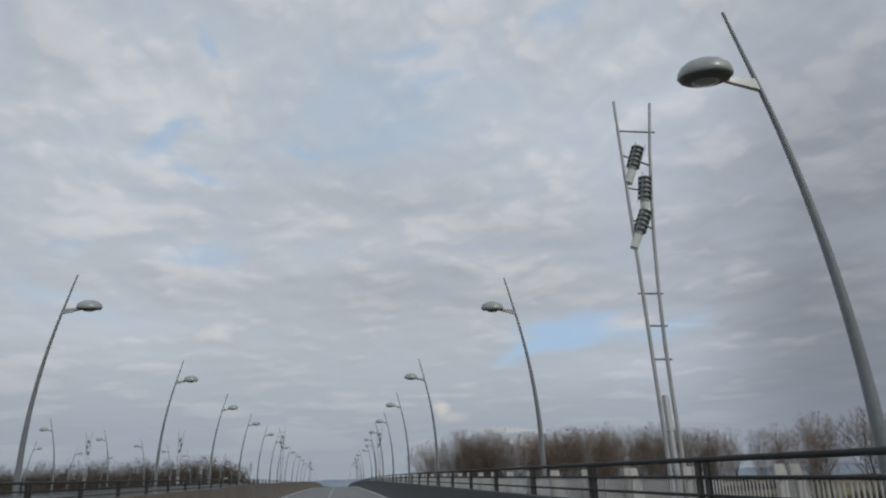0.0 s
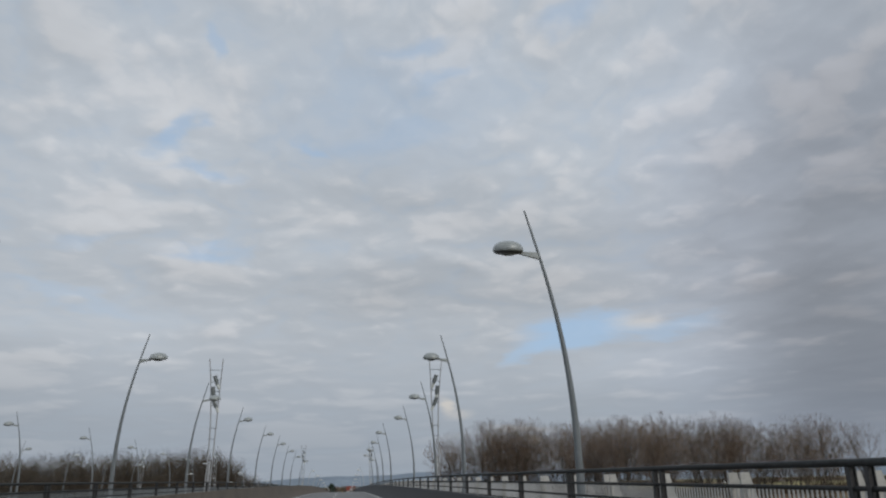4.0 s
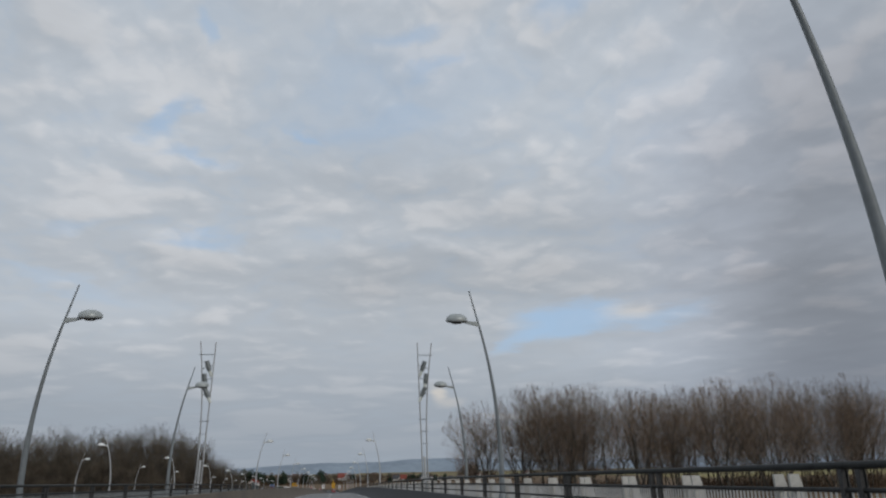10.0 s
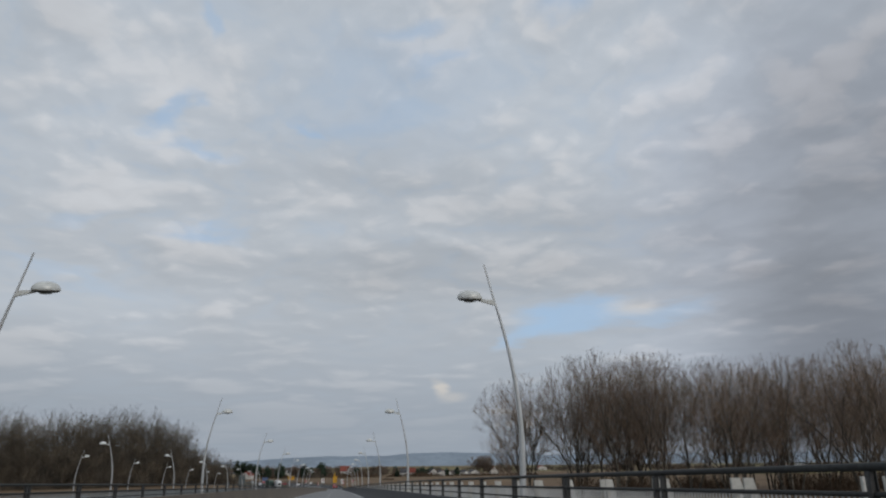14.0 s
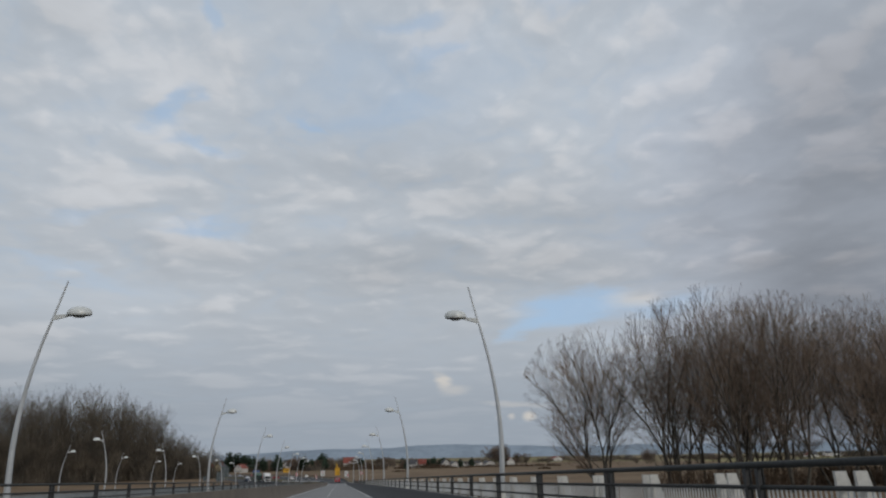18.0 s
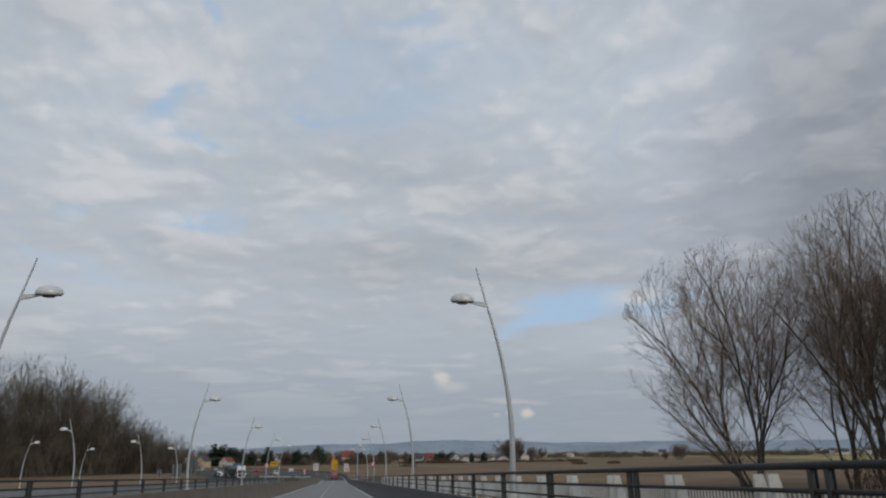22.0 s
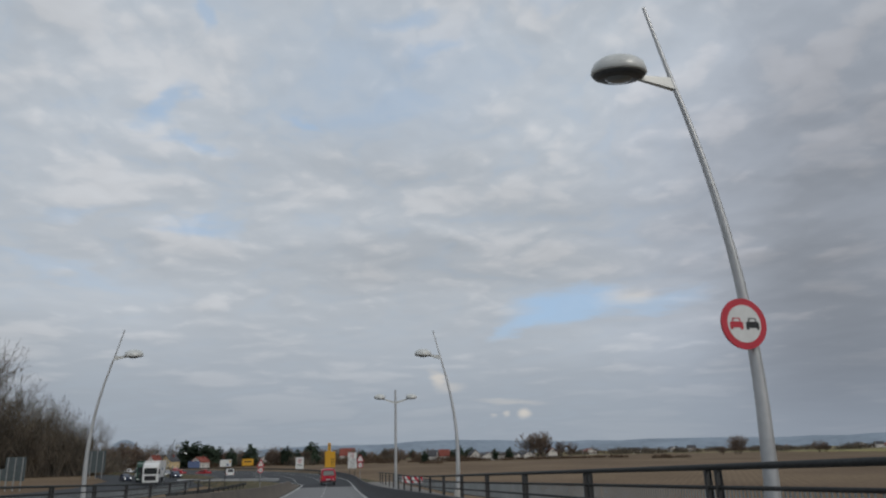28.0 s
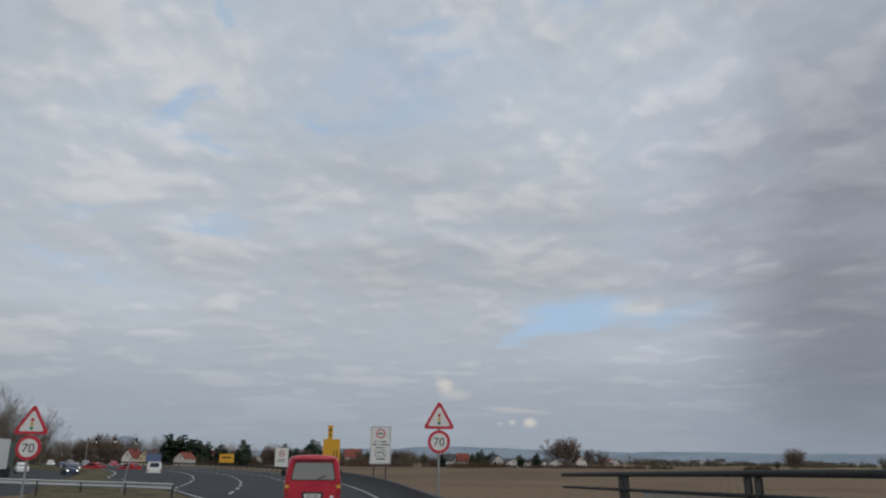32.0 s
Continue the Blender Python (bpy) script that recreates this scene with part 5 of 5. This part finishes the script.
# striped guide board behind the railing's end
hz = thing("hazard_board", "red and white diagonally striped guide board behind the railing", "road sign", pose(5.8, 648.2, road_z(648.2) + 0.25, 0, 0, 0))
pb = part("panel", Shape().box(-0.78, 0.78, 0, 0.04, 0.62, 1.12), M_SIGN_WHITE, hz, "white board")
for i in range(4):
    x = -1.0 + 0.5 * i
    part("stripe", plate([(max(-0.78, min(0.78, x + 0.40)), 0.62), (max(-0.78, min(0.78, x + 0.65)), 0.62), (max(-0.78, min(0.78, x + 0.25)), 1.12), (max(-0.78, min(0.78, x)), 1.12)], 0.004, -0.005), M_SIGN_RED, pb, "red stripe")
for x in (-0.6, 0.6):
    part("post", Shape().box(x - 0.04, x + 0.04, 0.04, 0.12, -0.3, 1.1), M_POST, hz)


# ---- vehicles ----
def wheel(parent, x, y, r=0.33, w=0.2):
    wh = part("wheel", Shape().lathe([(r * 0.6, -w / 2), (r * 0.93, -w / 2), (r, -w / 2 + 0.03), (r, w / 2 - 0.03), (r * 0.93, w / 2), (r * 0.6, w / 2)], 22, axis="x"), M_TYRE, parent, "black tyre", True)
    wh.location = (x, y, r)
    part("rim", Shape().lathe([(0.0, -w / 2 + 0.02), (r * 0.6, -w / 2 + 0.01), (r * 0.6, w / 2 - 0.01), (0.0, w / 2 - 0.02)], 16, axis="x"), M_RIM, wh, "", True)


def body_ring(y, half, z0, z1, tuck, belt):
    """One cross-section of a car body at y: sill, flank, shoulder and roof corner."""
    zb = z0 + (z1 - z0) * belt
    h = half
    pts = [(-h * 0.93, z0), (-h * 0.985, z0 + 0.14), (-h, zb - 0.15), (-h * 0.985, zb), (-h + tuck * 0.8, z1 - 0.16), (-h + tuck + 0.06, z1 - 0.05), (-h + tuck + 0.22, z1), (0, z1 + 0.03)]
    full = pts + [(-x, z) for x, z in reversed(pts[:-1])]
    return [(x, y, z) for x, z in full]


def red_van():
    """Boxy one-box van seen from behind: tailgate, window, lamps, bumper, mirrors, wheels."""
    v = thing("red_van", "bright red boxy passenger van driving on the road", "van", pose(-0.77, 687.3, road_z(687.3) + 0.0, 0, 0, 3))
    rings = [body_ring(y, 0.92 * hw, z0, z1, tk, 0.52) for y, hw, z0, z1, tk in
             ((0.0, 0.95, 0.36, 1.82, 0.13), (0.06, 0.985, 0.33, 1.88, 0.13), (0.35, 1.0, 0.30, 1.92, 0.12), (2.4, 1.0, 0.28, 1.93, 0.12), (3.4, 1.0, 0.28, 1.90, 0.14))]
    rings += [body_ring(y, 0.92 * hw, z0, z1, tk, 0.8) for y, hw, z0, z1, tk in ((3.75, 0.99, 0.28, 1.60, 0.12), (4.1, 0.98, 0.30, 1.14, 0.08), (4.6, 0.95, 0.32, 0.92, 0.06), (4.72, 0.90, 0.36, 0.80, 0.05))]
    body = part("body", Shape().loft(rings), M_RED, v, "bright red painted bodywork", True)
    w = [(-0.66, 1.16), (0.66, 1.16), (0.69, 1.22), (0.60, 1.64), (0.55, 1.69), (-0.55, 1.69), (-0.60, 1.64), (-0.69, 1.22)]
    part("window_seal", plate([(x * 1.05, (z - 1.42) * 1.09 + 1.42) for x, z in w], 0.03, -0.012), M_BLACK, body)
    part("rear_window", plate(w, 0.02, -0.02), M_REARGLASS, body, "rear window with a pale reflection painted into its colour")
    part("tailgate_seam", Shape().box(-0.78, 0.78, -0.006, 0.01, 0.535, 0.55).box(-0.79, -0.775, -0.006, 0.01, 0.55, 1.1).box(0.775, 0.79, -0.006, 0.01, 0.55, 1.1), M_BLACK, body)
    part("spoiler", Shape().box(-0.70, 0.70, -0.10, 0.12, 1.80, 1.86, 0.02), M_RED, body, "red roof spoiler")
    part("wiper", Shape().tube([(0.1, -0.04, 1.16), (0.42, -0.045, 1.30)], 0.012, 6), M_BLACK, body)
    for sx in (-1, 1):
        part("tail_lamp", Shape().box(min(sx * 0.76, sx * 0.90), max(sx * 0.76, sx * 0.90), -0.025, 0.12, 0.72, 1.06, 0.008), M_LAMP_RED, body, "red tail lamp")
        part("indicator", Shape().box(min(sx * 0.77, sx * 0.895), max(sx * 0.77, sx * 0.895), -0.03, 0.0, 0.90, 1.0), M_SIGN_AMBER, body, "amber indicator lens")
        mi = part("mirror", Shape().box(min(sx * 0.94, sx * 1.12), max(sx * 0.94, sx * 1.12), 3.45, 3.56, 1.20, 1.42, 0.02), M_BLACK, body)
        part("side_window", Shape().add([(sx * 0.905, 0.5, 1.18), (sx * 0.905, 3.35, 1.18), (sx * 0.845, 3.25, 1.66), (sx * 0.845, 0.55, 1.66)], [(0, 1, 2, 3)]).add([(sx * 0.9, 0.5, 1.18), (sx * 0.9, 3.35, 1.18), (sx * 0.84, 3.25, 1.66), (sx * 0.84, 0.55, 1.66)], [(3, 2, 1, 0)]), M_GLASS, body)
        for y in (0.95, 3.85):
            wheel(v, sx * 0.80, y)
        part("mudflap", Shape().box(sx * 0.8 - 0.1, sx * 0.8 + 0.1, 0.48, 0.50, 0.14, 0.4), M_BLACK, v)
    bm = part("bumper", Shape().box(-0.92, 0.92, -0.11, 0.1, 0.34, 0.52, 0.02), M_BLACK, v, "dark plastic rear bumper")
    pn = part("number_plate", Shape().box(-0.27, 0.27, -0.018, 0.0, 0.60, 0.72), M_PLATE, body, "white number plate")
    bars(pn, [(-0.2, -0.02, 0.635, 0.69), (0.02, 0.2, 0.635, 0.69)], M_SIGN_BACK, -0.021)
    part("plate_recess", Shape().box(-0.34, 0.34, -0.008, 0.01, 0.57, 0.78), M_BLACK, body)
    part("sticker", plate([(0.62 + 0.06 * math.cos(a * 0.5), 0.62 + 0.05 * math.sin(a * 0.5)) for a in range(12)], 0.004, -0.006), M_SIGN_WHITE, body)
    return v


red_van()


def car(m, paint, label, group="cars at the junction", length=4.3, height=1.45, van=False, lights=False):
    """A hatchback or small van: lower body, cabin with windows, lamps, wheels; its nose points along +y."""
    c = thing("car", label, "car", m, group)
    h = 0.86
    prof = ((0, 0.9, 0.95), (0.15, 0.97, 1.0), (1.0, 1.0, 0.98), (2.9, 1.0, 0.95), (3.9, 0.97, 0.82), (length, 0.86, 0.66))
    b = part("body", Shape().loft([body_ring(y, h * w, 0.22, z, 0.03, 0.7) for y, w, z in prof]), paint, c, "", True)
    if van:
        cab = [(0.05, 0.90, 0.95), (0.1, 0.95, height), (1.9, 0.95, height), (2.6, 0.92, height - 0.1), (3.3, 0.9, 0.93)]
    else:
        cab = [(0.1, 0.88, 0.95), (0.55, 0.84, height - 0.08), (1.2, 0.83, height), (2.2, 0.83, height - 0.02), (3.15, 0.88, 0.93)]
    rings = []
    for y, w, z in cab:
        k = h * w
        rings.append([(-k, y, 0.85), (-k, y, max(0.9, z - 0.35)), (-k + 0.10, y, max(0.92, z - 0.05)), (-k + 0.25, y, max(0.94, z)), (k - 0.25, y, max(0.94, z)), (k - 0.10, y, max(0.92, z - 0.05)), (k, y, max(0.9, z - 0.35)), (k, y, 0.85)])
    part("cabin", Shape().loft(rings), paint, c, "", True)
    rz = height - 0.12
    part("rear_window", Shape().add([(-0.55, 0.06 if van else 0.12, 1.0), (0.55, 0.06 if van else 0.12, 1.0), (0.48, 0.075 if van else 0.47, rz), (-0.48, 0.075 if van else 0.47, rz)], [(0, 1, 2, 3)]), M_GLASS, c)
    part("windscreen", Shape().add([(-0.62, cab[4][0] + 0.03, 0.98), (0.62, cab[4][0] + 0.03, 0.98), (0.52, cab[3][0] + 0.05, height - 0.14), (-0.52, cab[3][0] + 0.05, height - 0.14)], [(3, 2, 1, 0)]), M_GLASS, c)
    for sx in (-1, 1):
        part("side_window", Shape().add([(sx * h * 0.965, 0.6, 1.0), (sx * h * 0.965, 2.6, 1.0), (sx * h * 0.93, 2.2, height - 0.16), (sx * h * 0.93, 0.8, height - 0.16)], [(0, 1, 2, 3)]), M_GLASS, c)
        part("tail_lamp", Shape().box(min(sx * 0.60, sx * 0.80), max(sx * 0.60, sx * 0.80), -0.02, 0.1, 0.72, 0.9), M_LAMP_RED, c)
        part("headlight", Shape().box(min(sx * 0.46, sx * 0.68), max(sx * 0.46, sx * 0.68), length - 0.08, length + 0.015, 0.50, 0.63), M_LIGHT if lights else M_FROST, c, "lit headlight" if lights else "")
        for y in (0.75, length - 0.85):
            wheel(c, sx * 0.76, y, 0.31, 0.19)
    part("bumper", Shape().box(-0.80, 0.80, -0.08, 0.06, 0.24, 0.46, 0.02), M_BLACK, c)
    return c


JZ = PLAIN + 0.12
car(pose(-22.0, 757, PLAIN + 0.12, 0, 0, 14), M_WHITE, "small white van on the bend", height=1.85, van=True)
car(pose(-30.5, 783, JZ, 0, 0, 50), M_CARRED, "red hatchback on the bend")
car(pose(-37.5, 789, JZ, 0, 0, 58), M_CARRED, "dark red car behind the junction island")
for i, (x, y, mm, nm, lit) in enumerate(((-36.5, 771, M_NAVY, "dark blue car with lit headlights", True), (-43.5, 757, M_NAVY, "dark car with lit headlights", True), (-46.5, 781, M_WHITE, "white car in the queue", False), (-49.5, 806, M_NAVY, "black car with lit headlights", True),
                                         (-66, 846, M_WHITE, "white car with lit headlights", True), (-67, 862, M_SILVER, "pale car in the queue", False), (-58, 845, M_SILVER, "silver car near the traffic lights", False), (-50, 838, M_CARRED, "red car near the traffic lights", False),
                                         (-43, 792, M_SILVER, "grey car with lit headlights", True))):
    car(pose(x, y, JZ, 0, 0, 206), mm, nm, "cars in the queue", lights=lit, height=1.45)

def lorry(m, paint, label):
    """Articulated lorry: cab with windscreen, grille, lamps and mirrors, box trailer, wheels; its nose points along +y."""
    truck = thing("lorry", label, "lorry", m, "lorries at the junction")
    cab = part("cab", Shape().loft([[(-1.22, y, z0), (1.22, y, z0), (1.22, y, z1 - 0.1), (1.12, y, z1), (-1.12, y, z1), (-1.22, y, z1 - 0.1)] for y, z0, z1 in ((8.6, 0.5, 3.5), (9.2, 0.45, 3.6), (10.5, 0.4, 3.3), (10.75, 0.45, 2.9))]), paint, truck, "", True)
    part("windscreen", Shape().add([(-1.05, 10.765, 1.75), (1.05, 10.765, 1.75), (1.0, 10.765, 2.75), (-1.0, 10.765, 2.75)], [(3, 2, 1, 0)]), M_GLASS, cab)
    part("grille", Shape().box(-0.9, 0.9, 10.7, 10.8, 0.75, 1.5), M_BLACK, cab)
    for sx in (-1, 1):
        part("headlight", Shape().box(min(sx * 0.7, sx * 1.1), max(sx * 0.7, sx * 1.1), 10.7, 10.8, 0.5, 0.72), M_FROST, cab)
        part("side_window", Shape().box(min(sx * 1.2, sx * 1.235), max(sx * 1.2, sx * 1.235), 9.5, 10.4, 1.8, 2.6), M_GLASS, cab)
        part("mirror", Shape().box(min(sx * 1.25, sx * 1.5), max(sx * 1.25, sx * 1.5), 10.4, 10.55, 1.7, 2.5), M_BLACK, cab)
    tr = part("trailer", Shape().box(-1.25, 1.25, -4.8, 8.3, 1.15, 3.9), paint, truck, "plain box trailer")
    for sx in (-1, 1):
        bx = Shape().box(min(sx * 1.25, sx * 1.256), max(sx * 1.25, sx * 1.256), 1.6, 4.2, 2.3, 2.75)
        part("lettering_bar", bx, M_BLUE, tr)
        for y in (-3.6, -2.3, -1.0, 7.6, 9.9):
            wheel(truck, sx * 1.05, y, 0.5, 0.3)
    part("chassis", Shape().box(-0.5, 0.5, -4.6, 10.2, 0.7, 1.1), M_BLACK, truck)


lorry(pose(-32.1, 734.6, JZ + 0.02, 0, 0, 188), M_WHITE, "white articulated lorry waiting on the opposite road")
lorry(pose(-38.2, 752.0, JZ + 0.02, 0, 0, 192), M_LORRY_GREEN, "dark green lorry behind the white one")

# side road from the parallel carriageway into the junction
sr = Shape()
cl = [(-39.6, 628, 10), (-39, 660, 10), (-35.5, 690, 10), (-31, 720, 10), (-36, 760, 11), (-50, 800, 11), (-66, 850, 11), (-80, 910, 9), (-95, 980, 6)]
prev = None
for x, y, w in cl:
    drop = ground_z(x, y) - PLAIN
    z = max(JZ, road_z(630) - TWIN_DROP + 0.21 - (y - 630) * 0.03) + drop
    sr.v += [(x - w, y, z), (x + w, y, z), (x + w + 1.5, y, PLAIN - 0.2 + drop), (x - w - 1.5, y, PLAIN - 0.2 + drop)]
for i in range(len(cl) - 1):
    q = 4 * i
    sr.f += [(q, q + 1, q + 5, q + 4), (q + 1, q + 2, q + 6, q + 5), (q + 3, q, q + 4, q + 7)]
single("side_road", sr, M_ASPHALT_NEW, "grey asphalt road into the junction", "road", kind="structure")


# ---- guard rails and traffic lights at the junction ----
def guard_rail(pts, label, material=None, across=0):
    gr = thing("guard_rail", label, "guard rail", group="guard rails at the junction")
    part("beam", Shape().loft([[(x + a * (1 - across), y + a * across, z + h) for a, h in ((0, 0.45), (-0.05, 0.5), (0, 0.6), (-0.05, 0.7), (0, 0.75), (0.03, 0.6))] for x, y, z in pts]), material or M_RAIL, gr)
    post = Shape().box(-0.04, 0.04, -0.05, 0.05, -0.2, 0.7).mesh("post", M_POST)
    for i in range(len(pts) - 1):
        (x0, y0, z0), (x1, y1, z1) = pts[i], pts[i + 1]
        n = max(1, round(math.hypot(x1 - x0, y1 - y0) / 3))
        for k in range(n):
            p = part("post", post, None, gr)
            p.location = (x0 + (x1 - x0) * k / n + 0.06 * (1 - across), y0 + (y1 - y0) * k / n, z0 + (z1 - z0) * k / n)
    return gr


guard_rail([(-10.2, 640 + 6 * i, road_z(640 + 6 * i)) for i in range(8)], "grey steel guard rail at the verge")
guard_rail([(-7.66, 699.35, -12.5), (-10.6, 702.4, -12.53), (-13.56, 705.0, -12.57), (-19.2, 708.3, -12.55), (-23.5, 710.3, -12.55)], "pale galvanised guard rail across the junction island", M_POLE_PALE, 1)
guard_rail([road_point(s, 4.4) for s in range(736, 880, 6)], "dark steel guard rail along the outside of the bend")


def signal_post(x, y, arm, heads):
    ts = thing("traffic_light", "dark traffic lights on a grey mast with an overhead arm", "traffic light", pose(x, y, JZ, 0, 0, 0), "traffic lights at the junction")
    part("mast", Shape().tube([(0, 0, -0.2), (0, 0, 5.6), (0.4, 0, 6.0), (arm, 0, 6.1)], [0.11, 0.09, 0.08, 0.06], 10), M_SIGN_BACK, ts, "", True)
    for hx in heads:
        hd = part("signal_head", Shape().box(hx - 0.28, hx + 0.28, -0.2, 0.1, 5.6, 6.9, 0.02), M_BLACK, ts, "black signal head")
        part("green_lamp", Shape().lathe([(0.1, -0.03), (0.1, 0.0)], 12, (hx, -0.22, 5.82), "y"), M_LIGHT, hd)
    return ts


signal_post(-62, 858, 12, (2.0, 6.5, 11.5))
signal_post(-92, 850, 8, (3, 7))

# lay-by mast leaning beside the lorry's road
lm = thing("street_lamp", "thin leaning lamp post by the junction", "street lamp", pose(-25.9, 711.2, JZ, 0, 0, 0))
part("pole", Shape().tube([(0, 0, -0.2), (0.45, 0, 3.2), (1.45, 0, 7.15)], [0.09, 0.07, 0.04], 10), M_POLE, lm, "", True)
lamp_head(lm, 1.95, 5.95, M_SHELL)
part("arm", Shape().tube([(1.12, 0, 5.85), (1.6, 0, 6.0)], 0.035, 8), M_POLE, lm)
mk = thing("marker_post", "thin leaning grey post on the junction island", "post", pose(-11.6, 705.5, PLAIN + 0.2))
part("post", Shape().tube([(-0.1, 0, -0.2), (0.25, 0, 2.3)], 0.035, 8), M_SIGN_BACK, mk, "", True)
